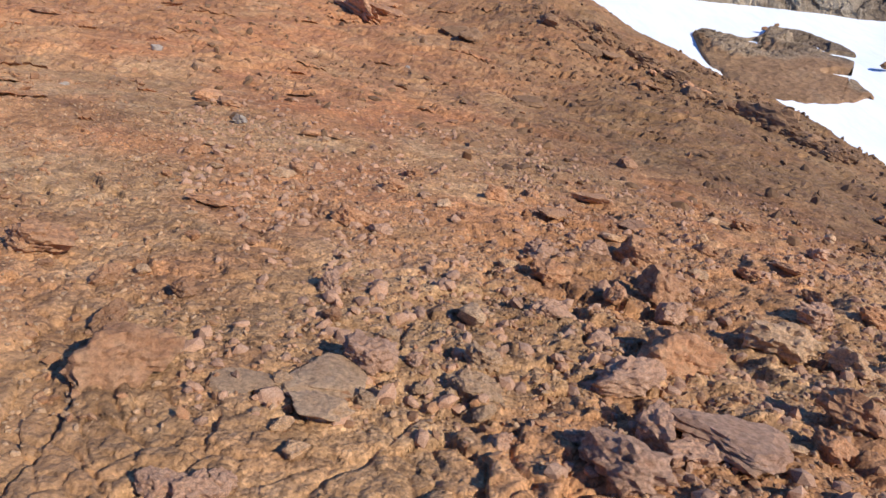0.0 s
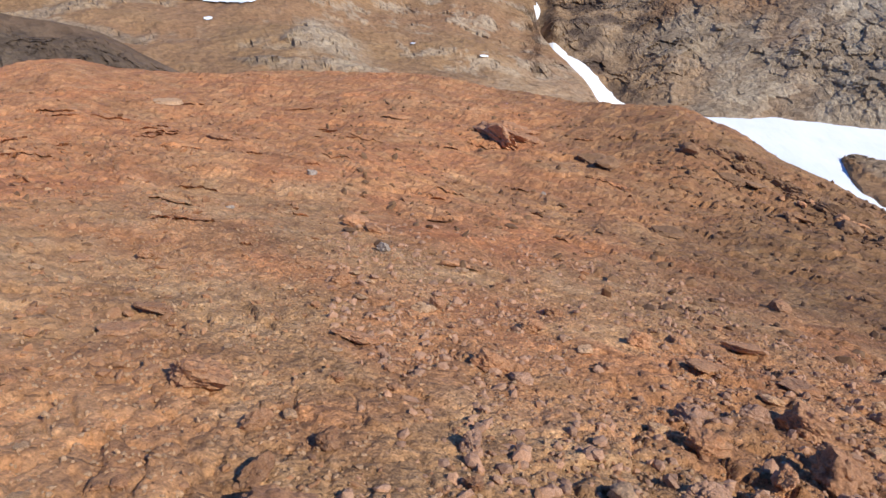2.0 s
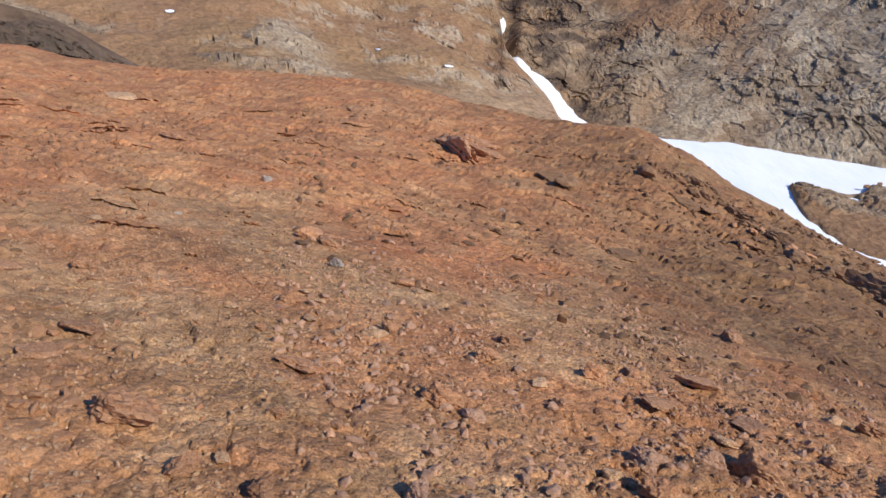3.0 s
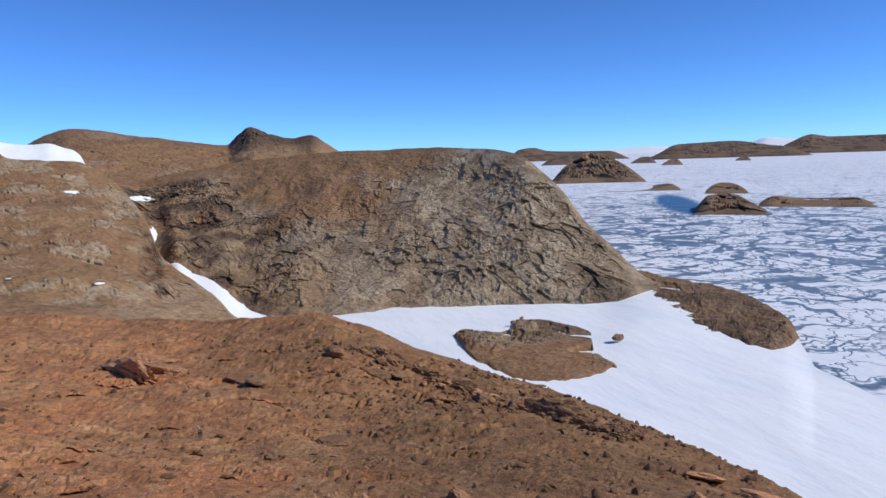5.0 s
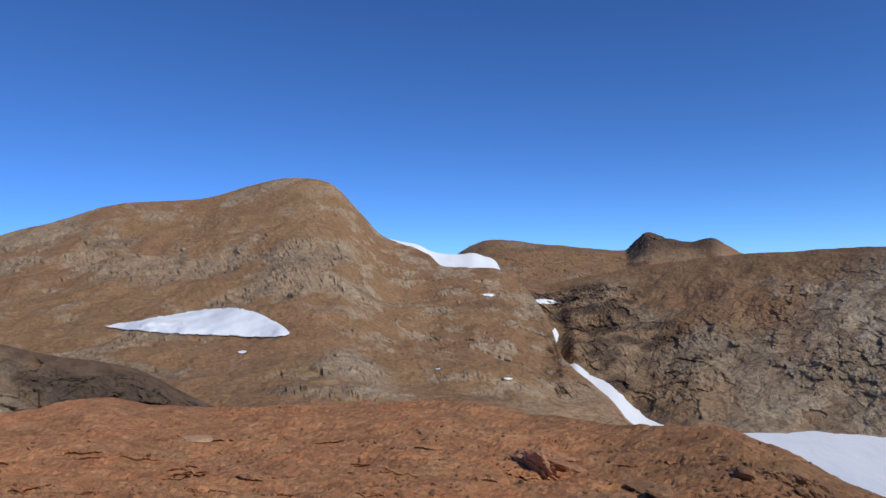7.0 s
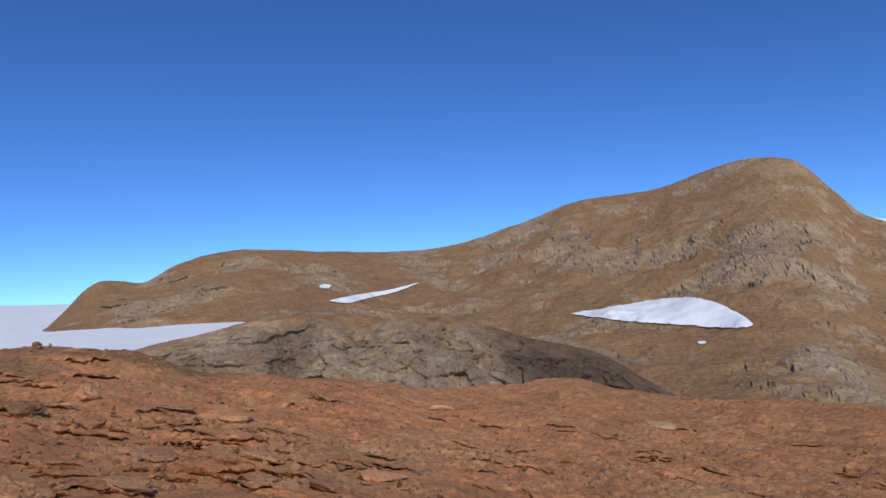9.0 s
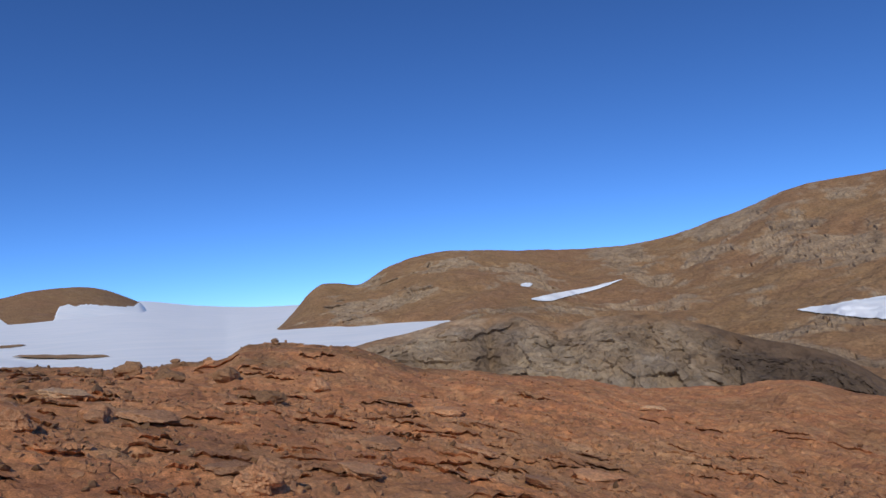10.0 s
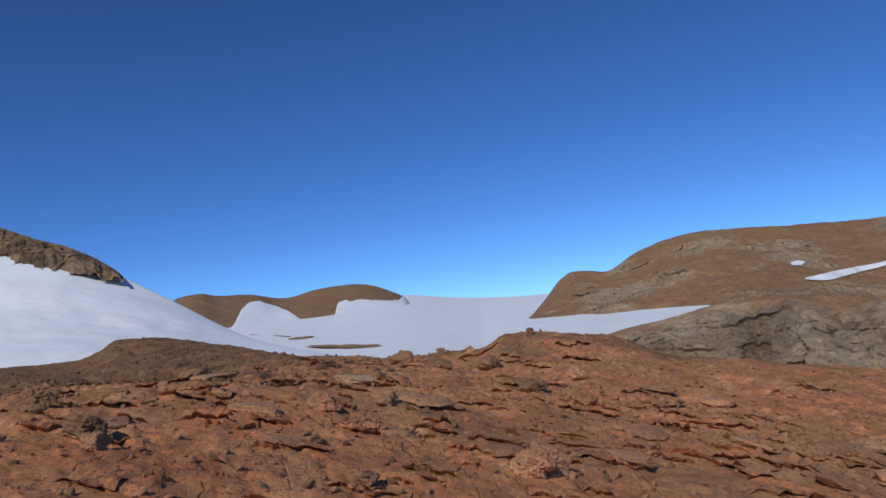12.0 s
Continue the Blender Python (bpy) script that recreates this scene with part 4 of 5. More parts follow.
# snow in the saddle between the brown hill and the plateau
hill("saddle_snow", 7.3, 17, knots([(7.3, -0.6), (17, 0)]), knots([(7.3, 238), (17, 238)]), knots([(7.3, 0.2), (7.55, 0.85), (7.8, 1.15), (8.6, 1.5), (9.6, 1.83), (10.5, 1.75), (12.9, 2.1), (13.9, 2.66), (15.6, 3.1), (17, 3.5)]), knots([(7.3, 262), (17, 266)]),
     "white snow lying in a saddle between hills", mat=SNOW, n_az=80, n_s=24, rough=0.3, category="snow")

# snowy mountains on the horizon
hill("far_range", -52, -24, knots([(-52, -0.4), (-24, -0.4)]), knots([(-52, 4300), (-24, 4300)]), knots([(-52, 0.2), (-48, 0.25), (-45.6, 0.4), (-44.4, 0.5), (-43.4, 0.25), (-38, 0.05), (-36, 0.15), (-33, 0.0), (-24, -0.05)]), knots([(-52, 4500), (-24, 4500)]),
     "white snow mountains on the horizon", mat=SNOW, n_az=160, n_s=14, rough=0.0, depth=0.02, category="mountains")


# stripes of moraine that melt out of the snow basin
def moraine(az_mid, el_mid, half_az, half_el, lean):
    U, V = np.meshgrid(np.linspace(1.2, -1.2, 60), np.linspace(-1.4, 1.4, 20))
    A = az_mid + U * half_az
    E = el_mid + (V + lean * U) * half_el
    inside = 1 - np.abs(V) / np.clip(1 - U**2, 0.02, 1) ** 0.5 - np.maximum(np.abs(U) - 1, 0) * 8 + 0.3 * fbm(np.stack([U * 3, V, 0 * U + az_mid], -1), 3)
    span = ice_top(A) + 4.5
    Sx = 1 - (1 - np.clip((E + 4.5) / span, 0, 0.98)) ** (1 / 2.15)
    P = polar(A, 48 * (2600 / 48.0) ** Sx - 1.0, E)
    P[..., 2] += 0.25 * np.clip(inside, 0, 1)
    keep = (inside[:-1, :-1] > 0) | (inside[1:, 1:] > 0)
    ob = grid_mesh("moraine", P[:, ::-1], HILL, {"face": 0.2 + 0 * A, "dark": 0 * A}, keep=keep[:, ::-1])
    return tagged(ob, "low stripe of brown gravel in the snow", "moraine", "moraine stripes", kind="structure")


moraine(99.0, -0.35, 1.6, 0.12, 2.0)
moraine(96.6, -0.75, 1.0, 0.08, 0.0)
moraine(93.2, -1.75, 2.8, 0.11, 2.6)


# ---- stones ----
def ball(sub):
    bm = bmesh.new()
    bmesh.ops.create_icosphere(bm, subdivisions=sub, radius=1.0)
    v = np.array([p.co[:] for p in bm.verts])
    f = np.array([[p.index for p in q.verts] for q in bm.faces])
    bm.free()
    return v / np.linalg.norm(v, axis=1)[:, None], f


BALLS = {s: ball(s) for s in (1, 2, 3, 4)}


def stone_shape(seed, flat, sub, jag=0.06, planes=13):
    """An angular, broken stone about 1 wide: a ball cut by random planes, then roughened."""
    rng = np.random.RandomState(seed)
    v, f = BALLS[sub]
    n = rng.normal(size=(planes, 3))
    n /= np.linalg.norm(n, axis=1)[:, None]
    d = rng.uniform(0.62, 1.0, planes)
    dot = v @ n.T
    rad = np.where(dot > 0.05, d / np.maximum(dot, 0.05), 9).min(1)
    rad = np.minimum(rad, 1.25)
    p = v * rad[:, None]
    if sub > 1:
        leaves = fbm(p * (1.3, 1.3, 6.5) + seed, 3, 0.6)
        p = p + v * (0.9 * jag * fbm(p * 1.7 + seed, 4, 0.65) + 1.8 * jag * plates(p + seed, 1.9) + 0.9 * jag * plates(p + seed, 4.3) + 0.6 * jag * leaves)[:, None]
    p = p * (1.0, rng.uniform(0.62, 0.9), flat) * 0.5
    return p, f


def stone_mesh(name, seed, flat, sub, jag=0.06):
    p, f = stone_shape(seed, flat, sub, jag)
    me = bpy.data.meshes.new(name)
    me.from_pydata(p.tolist(), [], f.tolist())
    me.polygons.foreach_set("use_smooth", np.full(len(f), False))
    return me


CHUNKS = [stone_mesh("rock", 100 + k, 0.72 + 0.06 * (k % 3), 4, 0.14) for k in range(8)]
SLABS = [stone_mesh("flat_rock", 200 + k, 0.20 + 0.05 * (k % 3), 4, 0.08) for k in range(6)]
SMALL = [stone_mesh("stone", 300 + k, 0.5 + 0.09 * (k % 4), 3, 0.11) for k in range(10)]
TINT = {"r": STONE_RED, "t": STONE_TAN, "g": STONE_GREY, "d": STONE_DARK, "p": STONE_LIGHT}
WORDS = {"r": "rust-red", "t": "tan", "g": "mauve-grey", "d": "dark brown", "p": "pale grey"}
_tinted = {}


def tinted(me, tint):
    """The mesh with that stone's material; alike stones share it."""
    if (me.name, tint) not in _tinted:
        m = me.copy()
        m.materials.clear()
        m.materials.append(TINT[tint])
        _tinted[me.name, tint] = m
    return _tinted[me.name, tint]


def slope_turn(az, r):
    """How the ground lies under a stone."""
    (x, y, z), d = ground_at(az, r), 0.04 * r + 0.05
    a0, a1 = knoll_base(np.array([az - 2.0, az + 2.0]), np.array([r, r]))
    r0, r1 = knoll_base(np.array([az, az]), np.array([r - d, r + d]))
    out = Vector((-math.sin(radians(az)), math.cos(radians(az)), 0))
    side = Vector((math.cos(radians(az)), math.sin(radians(az)), 0))
    n = Vector((0, 0, 1)) - out * ((r1 - r0) / (2 * d)) - side * ((a0 - a1) / (2 * r * math.tan(radians(2.0))))
    return Vector((0, 0, 1)).rotation_difference(n.normalized())


def put_stone(name, me, tint, az, r, size, spin, lean, sink, label, category, group, squash=0.8):
    x, y, z = ground_at(az, r)
    ob = new(name, tinted(me, tint))
    turn = slope_turn(az, r).to_matrix().to_4x4() @ Matrix.Rotation(radians(spin), 4, "Z") @ Matrix.Rotation(radians(lean), 4, "X")
    low = min(v.co.z for v in me.vertices) * size * squash
    up = turn.to_3x3() @ Vector((0, 0, 1))
    ob.matrix_basis = Matrix.Translation(Vector((x, y, z)) - up * (low * (1 - sink))) @ turn @ Matrix.Diagonal((size, size, size * squash, 1))
    return tagged(ob, label, category, group)


# single rocks that stand out: bearing, distance, width, tint
ROCKS = [("g", -30.0, 1.59, 0.19), ("r", -32.1, 1.93, 0.26), ("g", -35.3, 1.39, 0.15), ("g", -36.0, 1.13, 0.19), ("g", -39.6, 1.33, 0.13), ("r", -27.3, 2.59, 0.22), ("g", -0.9, 1.31, 0.16), ("t", 8.9, 1.17, 0.06), ("t", 8.2, 0.97, 0.05), ("r", 25.6, 1.32, 0.24), ("g", 5.5, 1.89, 0.10), ("g", 23.7, 0.79, 0.09), ("g", 19.3, 0.76, 0.09), ("g", 15.5, 0.77, 0.07), ("t", -14.0, 1.44, 0.12), ("t", -14.0, 1.27, 0.14), ("t", -16.9, 1.17, 0.06), ("g", -20.3, 1.08, 0.06), ("r", -23.4, 1.91, 0.10), ("t", -39.9, 2.43, 0.24), ("r", -48.5, 1.74, 0.13), ("t", -44.9, 2.49, 0.15)]
ROCKS_B = [("g", -40.0, 2.98, 0.17), ("r", 32.4, 2.29, 0.22), ("r", 27.0, 1.93, 0.10), ("g", -14.4, 2.82, 0.17), ("r", -23.7, 3.17, 0.19), ("g", -28.9, 1.18, 0.07), ("t", 6.2, 0.88, 0.06), ("r", -48.0, 1.97, 0.17), ("t", -2.6, 1.54, 0.07), ("g", -18.5, 2.02, 0.13), ("r", -24.2, 2.35, 0.11), ("g", -6.2, 1.37, 0.06), ("t", -1.4, 1.11, 0.06), ("t", -8.6, 1.22, 0.05), ("p", 21.3, 9.27, 0.15), ("p", 15.0, 5.36, 0.12), ("r", -0.9, 4.16, 0.14), ("r", 0.8, 3.66, 0.13), ("r", 27.3, 1.59, 0.12), ("r", 20.1, 1.80, 0.09), ("r", 4.7, 2.83, 0.13), ("r", 2.9, 2.83, 0.10)]
ROCKS_C = [("r", 10.1, 3.78, 0.12), ("p", 44.7, 5.55, 0.09), ("r", 31.7, 2.13, 0.05), ("r", 4.4, 4.67, 0.09), ("p", 1.5, 11.60, 0.12), ("r", 16.1, 6.28, 0.22), ("r", 17.6, 6.49, 0.20), ("p", 28.1, 6.62, 0.09), ("r", 4.3, 1.63, 0.07), ("g", -19.9, 3.06, 0.15), ("r", -23.8, 3.25, 0.19), ("d", -18.0, 13.98, 0.38), ("r", -18.8, 6.75, 0.24), ("r", 35.2, 4.51, 0.11), ("r", -8.9, 3.90, 0.14), ("r", -11.9, 4.33, 0.14), ("r", 19.1, 2.38, 0.07), ("r", 18.8, 4.12, 0.11), ("g", -36.6, 4.93, 0.16), ("r", -22.9, 3.22, 0.15), ("r", -27.3, 2.75, 0.20), ("r", -16.4, 2.47, 0.16)]
ROCKS_D = [("r", -19.8, 3.09, 0.12), ("g", -39.6, 4.17, 0.10), ("r", -30.2, 5.08, 0.19), ("g", -29.3, 2.41, 0.14), ("d", -3.3, 14.62, 0.55), ("d", -21.9, 14.27, 0.55), ("d", -9.8, 16.35, 0.48), ("r", -42.0, 7.72, 0.35), ("r", -38.8, 8.22, 0.29), ("r", -45.6, 7.58, 0.34), ("r", -49.2, 5.15, 0.26), ("r", -46.0, 4.58, 0.19), ("r", -33.1, 3.52, 0.13), ("r", -39.0, 3.36, 0.14), ("r", -43.5, 3.38, 0.16), ("r", 110.6, 3.88, 0.15), ("r", 78.4, 4.54, 0.26), ("r", 90.1, 6.41, 0.21), ("r", 92.1, 3.73, 0.18)]
PLATES = [("g", -43.0, 1.50, 0.29), ("t", 3.1, 1.20, 0.21), ("t", 3.7, 1.04, 0.16), ("t", 13.3, 1.18, 0.15), ("r", 8.5, 5.21, 0.24), ("d", -9.0, 10.33, 0.46), ("r", 16.9, 2.98, 0.22), ("r", -15.2, 4.53, 0.15), ("r", -17.6, 4.57, 0.29), ("r", -14.8, 3.74, 0.19), ("r", 34.7, 3.25, 0.18), ("r", 38.0, 3.01, 0.17), ("r", 36.2, 2.22, 0.08), ("d", -2.3, 15.47, 0.65), ("r", -22.3, 3.97, 0.28), ("d", -15.0, 15.80, 0.47), ("r", 39.7, 4.45, 0.16), ("r", -35.5, 3.85, 0.19), ("r", -44.0, 10.10, 0.54), ("r", -39.8, 10.59, 0.56), ("d", -2.4, 15.28, 0.64), ("d", -18.4, 14.03, 0.48)]
PLATES_B = [("d", -13.3, 15.62, 0.53), ("r", 81.3, 4.75, 0.30), ("r", 99.2, 4.97, 0.32), ("r", 97.8, 4.24, 0.22), ("r", 71.5, 5.19, 0.32), ("r", 109.4, 4.41, 0.20), ("r", 62.6, 7.17, 0.38), ("r", 65.0, 10.8, 0.52), ("r", 68.7, 10.9, 0.50), ("r", 70.0, 7.0, 0.36), ("r", 58.0, 6.13, 0.40), ("r", 53.7, 7.1, 0.40), ("t", 48.9, 18.2, 0.75), ("t", 32.0, 17.6, 0.6), ("r", 28.0, 12.0, 0.45), ("r", 86.5, 6.6, 0.42), ("t", 92.0, 8.2, 0.5), ("r", 103.0, 7.4, 0.4)]
ROCKS_E = [("r", 94.6, 5.37, 0.22), ("d", 111.0, 4.05, 0.22), ("r", 79.0, 4.43, 0.27), ("r", 90.1, 6.14, 0.22), ("d", 78.6, 9.84, 0.45), ("d", 114.2, 4.61, 0.20), ("r", 63.2, 7.72, 0.30), ("d", 82.0, 13.5, 0.55), ("d", 86.0, 13.0, 0.50), ("d", 100.5, 9.0, 0.40), ("d", 104.5, 11.0, 0.45), ("r", 75.0, 12.5, 0.45), ("d", 88.6, 16.5, 0.6), ("d", 91.5, 17.0, 0.5)]

for k, (tint, az, r, size) in enumerate(ROCKS + ROCKS_B + ROCKS_C + ROCKS_D + ROCKS_E):
    put_stone("rock", CHUNKS[k % 8] if r < 6 else SMALL[k % 10], tint, az, r, size * 1.08, 47 * k, 14 * math.sin(k * 2.1), 0.44, WORDS[tint] + " angular rock on the gravelly ground", "rock", "rocks on the knoll")
for k, (tint, az, r, size) in enumerate(PLATES + PLATES_B):
    put_stone("flat_rock", SLABS[k % 6], tint, az, r, size * 1.1, az + 40 * math.sin(k * 1.7), 9 * math.sin(k * 2.9), 0.35, WORDS[tint] + " flat rock lying on bedrock", "rock", "flat rocks on the knoll")

# looser rocks strewn between them
rng = np.random.RandomState(11)
for k in range(44):
    az, r = rng.uniform(-60, 15), rng.uniform(1.5, 8)
    put_stone("rock", SMALL[k % 10], "rtgrtgt"[rng.randint(7)], az, r, rng.uniform(0.05, 0.14), rng.uniform(0, 360), rng.uniform(-20, 20), 0.5, "small angular rock in the rubble", "rock", "small rocks on the knoll")
for k in range(18):
    az, r = rng.uniform(25, 120), rng.uniform(3.5, 16)
    put_stone("rock", SMALL[k % 10], "rrrtd"[rng.randint(5)], az, r, rng.uniform(0.05, 0.16), rng.uniform(0, 360), rng.uniform(-10, 10), 0.5, "small rust-red rock on bare bedrock", "rock", "small rocks on the knoll")


def flake(az, r, width, depth, lift, turn, thin=0.02, under=0.0, grey=0.12, name="rock_flake", label="thin rust-red flake lifting off layered bedrock", group="flakes on the bedrock"):
    """A leaf of layered bedrock that has come loose: its front lip stands off the ground over a dark gap, its back runs into it."""
    nu, nv = 20, 8
    U, V = np.meshgrid(np.linspace(-1, 1, nu), np.linspace(0, 1, nv))
    lip = 0.35 * fbm(np.stack([U[0] * 1.6, 0 * U[0] + az * 3.1, 0 * U[0] + r], -1), 4, 0.65)
    v = V * (1 - lip) + lip
    v = v * (1 - 0.55 * U**2) + 0.55 * U**2 * 0.8
    cx, cy = OX - math.sin(radians(az)) * r, OY + math.cos(radians(az)) * r
    a = radians(az + turn)
    x = cx + math.cos(a) * U * width / 2 - math.sin(a) * v * depth
    y = cy + math.sin(a) * U * width / 2 + math.cos(a) * v * depth
    rr, aa = np.hypot(x - OX, y - OY), np.degrees(np.arctan2(-(x - OX), y - OY))
    base = knoll(aa, rr)[2]
    rise = lift * (1 - V) ** 0.8 * np.clip(1.25 * (1 - np.abs(U) ** 3), 0, 1) - 0.012
    top = base + rise
    back = under * depth * (1 - V)
    P = np.concatenate([np.stack([x, y, top], -1)[::-1], np.stack([x - math.sin(a) * back, y + math.cos(a) * back, top - thin], -1)], 0)
    ob = grid_mesh(name, P[:, ::-1], RED_GROUND, {"grey": grey + 0 * P[..., 0], "sand": 0 * P[..., 0], "loose": 0.22 + 0 * P[..., 0]}, smooth=False)
    return tagged(ob, label, "rock", group)


for k in range(290):
    if k < 30:
        az, r = rng.uniform(-6, 35), rng.uniform(4.5, 18)
    elif k < 175:
        az, r = rng.uniform(45, 119), 2.8 + 6 * rng.uniform() ** 1.3
    else:
        az, r = rng.uniform(30, 119), rng.uniform(5, 17)
    size = (0.09 + 0.022 * r) * rng.uniform(0.35, 1.6)
    strong = 1.0 if az > 55 else 0.35
    thin = rng.uniform(0.010, 0.020) + 0.001 * r
    flake(az, r, size * 1.5, size * rng.uniform(0.5, 0.9), 0.012 + thin + strong * (0.003 + 0.0012 * r) * rng.uniform(0.2, 1.8), rng.uniform(-28, 28), thin=thin, under=rng.uniform(0.1, 0.4), grey=rng.uniform(0, 0.35))


def strewn(name, count, az0, az1, r0, r1, s0, s1, mat, label, seed, flat=0.65, power=1.0):
    """Gravel: very many little stones joined into one."""
    g = np.random.RandomState(seed)
    az = g.uniform(az0, az1, count)
    r = r0 + (r1 - r0) * g.uniform(0, 1, count) ** power
    thick = fbm(np.stack([az * 0.12, r * 0.7, 0 * r], -1), 3) + g.uniform(-0.5, 0.5, count)
    az, r = az[thick > -0.15], r[thick > -0.15]
    count = len(az)
    x, y, z = knoll(az, r)
    size = s0 * (s1 / s0) ** (g.uniform(0, 1, count) ** 1.8)
    kinds = [stone_shape(500 + seed * 10 + k, flat, 1, planes=9)[0] for k in range(6)]
    faces = BALLS[1][1]
    base = np.stack(kinds)[g.randint(0, 6, count)]
    q = g.normal(size=(count, 4)) * (1, 0.35, 0.35, 1)
    q /= np.linalg.norm(q, axis=1)[:, None]
    w, a, b, c = q.T
    rot = np.stack([np.stack([1 - 2 * (b * b + c * c), 2 * (a * b - c * w), 2 * (a * c + b * w)], -1),
                    np.stack([2 * (a * b + c * w), 1 - 2 * (a * a + c * c), 2 * (b * c - a * w)], -1),
                    np.stack([2 * (a * c - b * w), 2 * (b * c + a * w), 1 - 2 * (a * a + b * b)], -1)], -2)
    p = np.einsum("nij,nvj->nvi", rot, base) * size[:, None, None]
    p[..., 2] += (z + size * 0.06)[:, None]
    p[..., 0] += x[:, None]
    p[..., 1] += y[:, None]
    nv = base.shape[1]
    f = (faces[None] + (np.arange(count) * nv)[:, None, None]).reshape(-1, 3)
    me = bpy.data.meshes.new(name)
    me.vertices.add(count * nv)
    me.vertices.foreach_set("co", p.astype(np.float32).ravel())
    me.loops.add(len(f) * 3)
    me.loops.foreach_set("vertex_index", f.astype(np.int32).ravel())
    me.polygons.add(len(f))
    me.polygons.foreach_set("loop_start", np.arange(0, len(f) * 3, 3, dtype=np.int32))
    me.polygons.foreach_set("loop_total", np.full(len(f), 3, dtype=np.int32))
    me.update(calc_edges=True)
    me.polygons.foreach_set("use_smooth", np.full(len(f), False))
    me.materials.append(mat)
    return tagged(new(name, me), label, "gravel", kind="stuff")


strewn("gravel", 19000, -60, 60, 1.0, 5.5, 0.008, 0.032, CHIP_TAN, "tan gravel strewn over bedrock", 1, 0.5, 0.8)
strewn("gravel", 7000, -60, 35, 1.0, 7, 0.015, 0.05, CHIP_RED, "rust-red gravel strewn over bedrock", 2, 0.5, 0.9)
strewn("gravel", 4500, -60, 20, 1.0, 7, 0.02, 0.085, CHIP_GREY, "mauve gravel strewn over bedrock", 3, 0.55, 0.9)
strewn("gravel", 3000, -60, 120, 5, 24, 0.04, 0.13, CHIP_RED, "rust-red stones strewn over bedrock", 4, 0.35, 0.8)
strewn("gravel", 7000, 30, 120, 2.4, 11, 0.016, 0.085, CHIP_RED, "rust-red chips strewn over layered bedrock", 7, 0.38, 0.9)
strewn("gravel", 1800, 38, 120, 2.4, 12, 0.02, 0.10, CHIP_DARK, "dark brown chips strewn over layered bedrock", 8, 0.4, 0.9)
strewn("gravel", 2200, -60, 20, 5, 20, 0.05, 0.2, CHIP_DARK, "dark stones strewn over the slope", 5, 0.45, 0.8)

# a lone boulder out on the snow shelf
bx, by = OX + math.sin(radians(33.5)) * 106, OY + math.cos(radians(33.5)) * 106
lone = new("boulder", tinted(CHUNKS[3], "d"))
lone.matrix_basis = Matrix.Translation((bx, by, SEA + 2.0)) @ Matrix.Diagonal((1.9, 1.7, 1.4, 1))
tagged(lone, "dark boulder lying alone on the snow", "rock")

# two more stones beside the gravel island
for az, r, size in ((-25.0, 116, 0.8), (-25.75, 119, 0.7)):
    ob = new("boulder", tinted(CHUNKS[5], "d"))
    ob.matrix_basis = Matrix.Translation((OX - math.sin(radians(az)) * r, OY + math.cos(radians(az)) * r, SEA + 1.9)) @ Matrix.Diagonal((size * 1.3, size, size * 0.8, 1))
    tagged(ob, "dark boulder at the edge of the gravel island", "rock")

# ledges that overhang: one far up the slope, others on the brow above the snow
def put_ledge(me, tint, az, r, along, across, high, heading, lean, sink, label):
    """A long rock bedded in the ground, its length on a compass heading."""
    x, y, z = ground_at(az, r)
    ob = new("rock_ledge", tinted(me, tint))
    turn = slope_turn(az, r).to_matrix().to_4x4() @ Matrix.Rotation(radians(heading), 4, "Z") @ Matrix.Rotation(radians(lean), 4, "X")
    ob.matrix_basis = Matrix.Translation((x, y, z + high * (0.5 - sink))) @ turn @ Matrix.Diagonal((along, across, high, 1))
    return tagged(ob, label, "rock", "ledges of bedrock")


put_ledge(CHUNKS[1], "r", 5.5, 16.3, 2.3, 1.0, 0.75, -62, -34, 0.46, "large rust-red ledge of bedrock with a dark overhang")
put_ledge(CHUNKS[6], "r", 3.7, 16.7, 1.7, 1.1, 0.5, -50, -8, 0.56, "rust-red block of bedrock behind an overhang")
put_ledge(CHUNKS[4], "r", 4.6, 17.6, 1.5, 0.9, 0.45, -40, 8, 0.58, "rust-red block of bedrock behind an overhang")
put_ledge(CHUNKS[2], "d", -28.2, 13.8, 1.3, 0.75, 0.75, -48, -35, 0.42, "dark brown overhanging ledge above the snow")
for az, r, size in ((-27.2, 13.9, 0.7), (-29.4, 13.6, 0.8), (-30.6, 13.3, 0.6)):
    put_ledge(CHUNKS[3], "d", az, r, size, size * 0.65, size * 0.55, -45, -25, 0.5, "dark brown block of rock on the brow")
for k in range(14):
    along = k / 13.0 + rng.uniform(-0.04, 0.04)
    az = float(np.interp(along, [0, 0.25, 0.3, 0.55, 0.6, 1], [-12, -17, -18.4, -24, -26.8, -33.5]))
    r = float(np.interp(along, [0, 0.25, 0.3, 0.55, 0.6, 1], [17.4, 17, 15.6, 14.4, 14.1, 12.4])) * rng.uniform(0.965, 1.02)
    size = rng.uniform(0.45, 0.8)
    put_ledge(CHUNKS[k % 8], "d", az, r, size, size * 0.6, size * 0.5, rng.uniform(-70, -30), rng.uniform(-30, -15), 0.5, "dark brown ledge of rock on the brow")


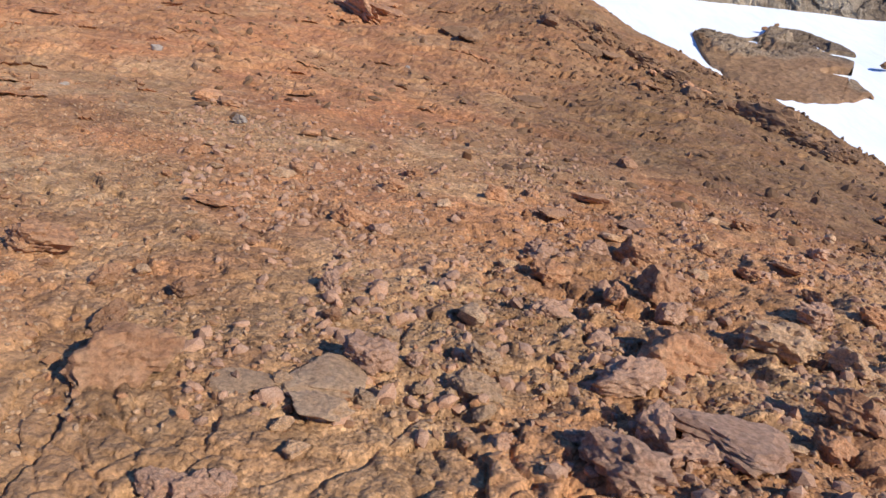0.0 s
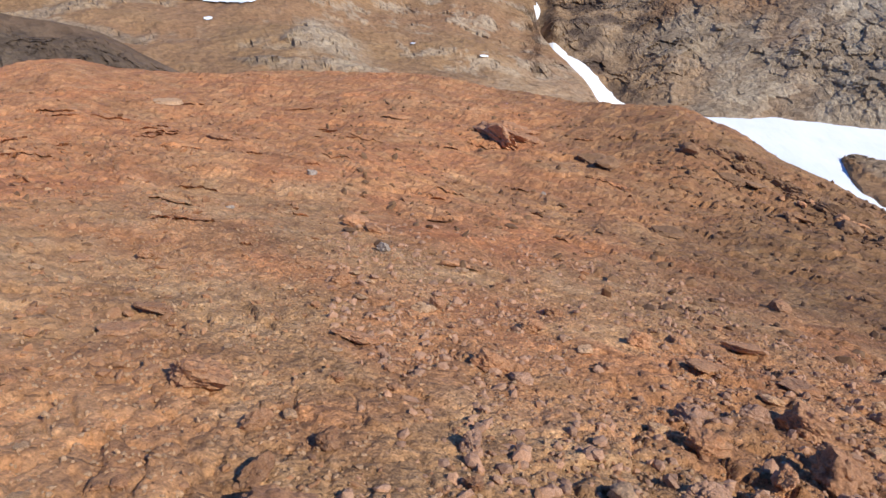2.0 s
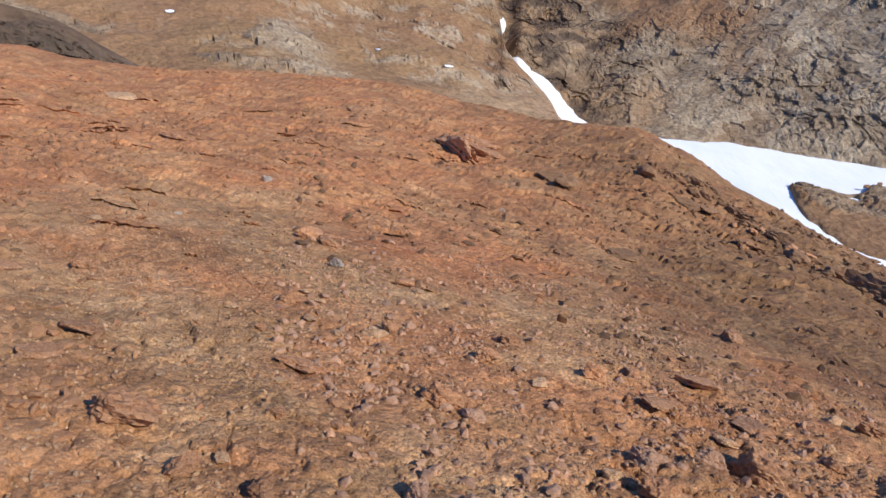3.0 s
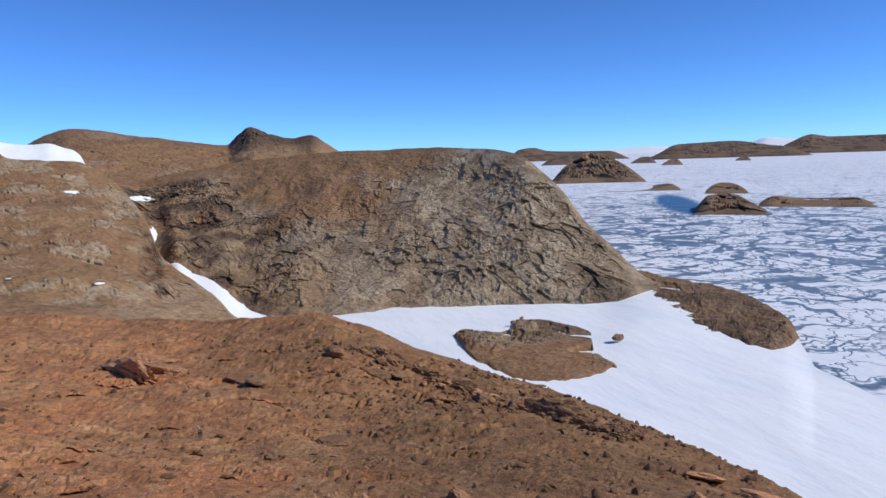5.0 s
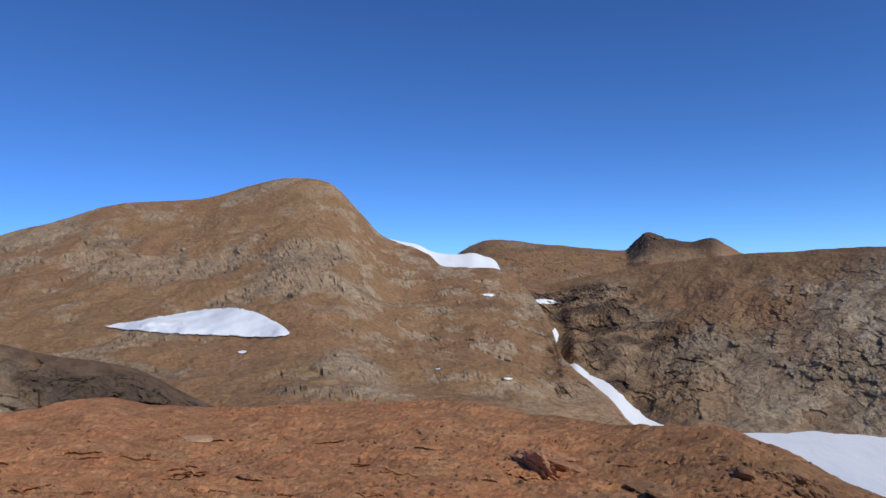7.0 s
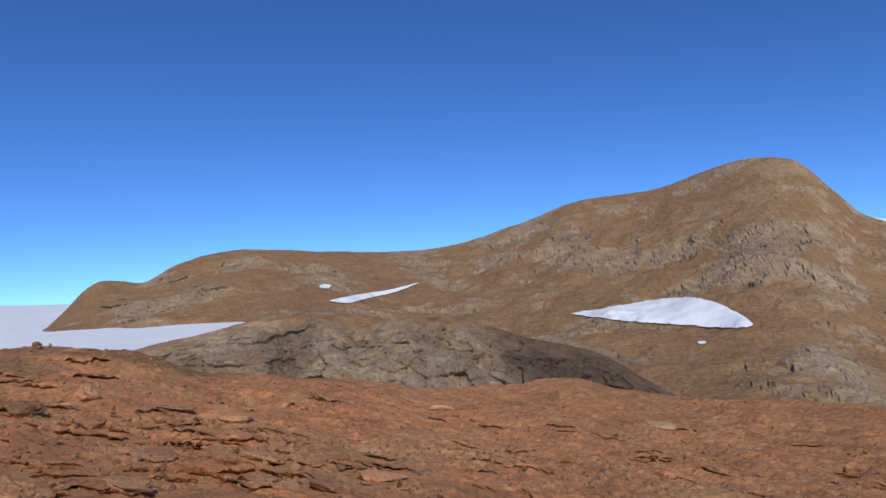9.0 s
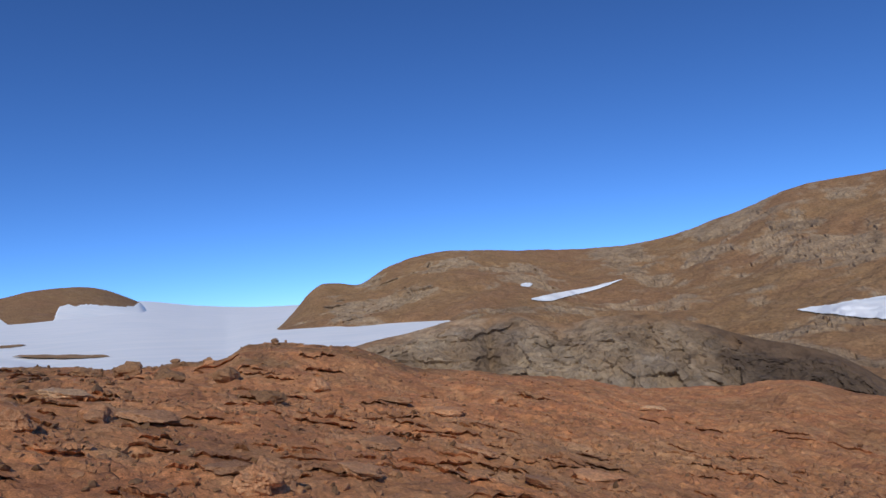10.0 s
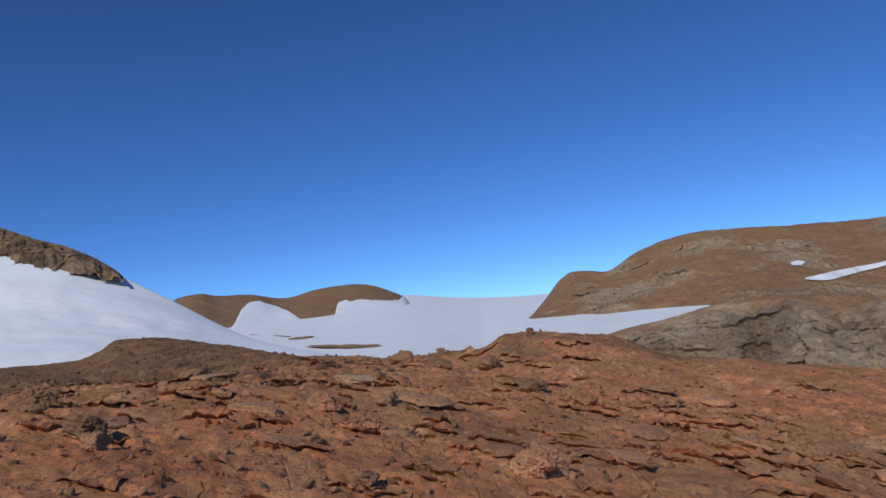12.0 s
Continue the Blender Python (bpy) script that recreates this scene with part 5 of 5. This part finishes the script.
def rubble(line, count, s0, s1, spread, label):
    """Broken rocks heaped along a line of bearings and distances."""
    for k in range(count):
        u = rng.uniform(0, len(line) - 1.001)
        (a0, r0), (a1, r1) = line[int(u)], line[int(u) + 1]
        w = u - int(u)
        r = (r0 + (r1 - r0) * w) * (1 + rng.normal() * spread)
        put_stone("rock", SMALL[rng.randint(10)], "ddrdd"[rng.randint(5)], a0 + (a1 - a0) * w + rng.normal() * spread * 30, r, s0 * (s1 / s0) ** rng.uniform(0, 1), rng.uniform(0, 360), rng.uniform(-15, 15), 0.5, label, "rock", "rubble on the brow")


rubble([(-27.3, 13.9), (-30.2, 13.6), (-33.5, 12.4)], 30, 0.12, 0.42, 0.02, "dark rock in the rubble on the brow")
rubble([(-12.5, 17.3), (-15, 17.5), (-17.5, 16.8)], 14, 0.12, 0.4, 0.025, "dark rock in the rubble on the brow")
rubble([(-18.2, 15.6), (-21, 15), (-24, 14.2)], 20, 0.1, 0.36, 0.025, "dark rock in the rubble on the brow")
strewn("gravel", 1500, -46, -6, 11.5, 18, 0.05, 0.22, CHIP_DARK, "dark stones strewn along the brow", 6, 0.5, 0.6)
rubble([(77, 19.5), (80, 20.2), (84, 20.0), (90, 22)], 14, 0.12, 0.28, 0.03, "dark rock in the rubble on the brow")
rubble([(88, 24), (94, 25), (100, 30)], 12, 0.14, 0.36, 0.04, "dark rock in the rubble on the brow")
strewn("gravel", 2600, 86, 119, 8, 36, 0.05, 0.24, CHIP_DARK, "dark stones strewn over brown soil", 9, 0.5, 0.8)
strewn("gravel", 4200, 22, 78, 6.5, 20, 0.03, 0.15, CHIP_RED, "rust-red flat stones strewn over bedrock", 10, 0.32, 0.9)
for k in range(40):
    az, r = rng.uniform(8, 52), rng.uniform(1.4, 6.0)
    put_stone("rock", SMALL[k % 10], "rrtr"[rng.randint(4)], az, r, rng.uniform(0.03, 0.05) + 0.012 * r * rng.uniform(0.2, 1.0), rng.uniform(0, 360), rng.uniform(-20, 20), 0.4, "small rust-red rock on gravelly bedrock", "rock", "small rocks on the knoll", squash=0.7)
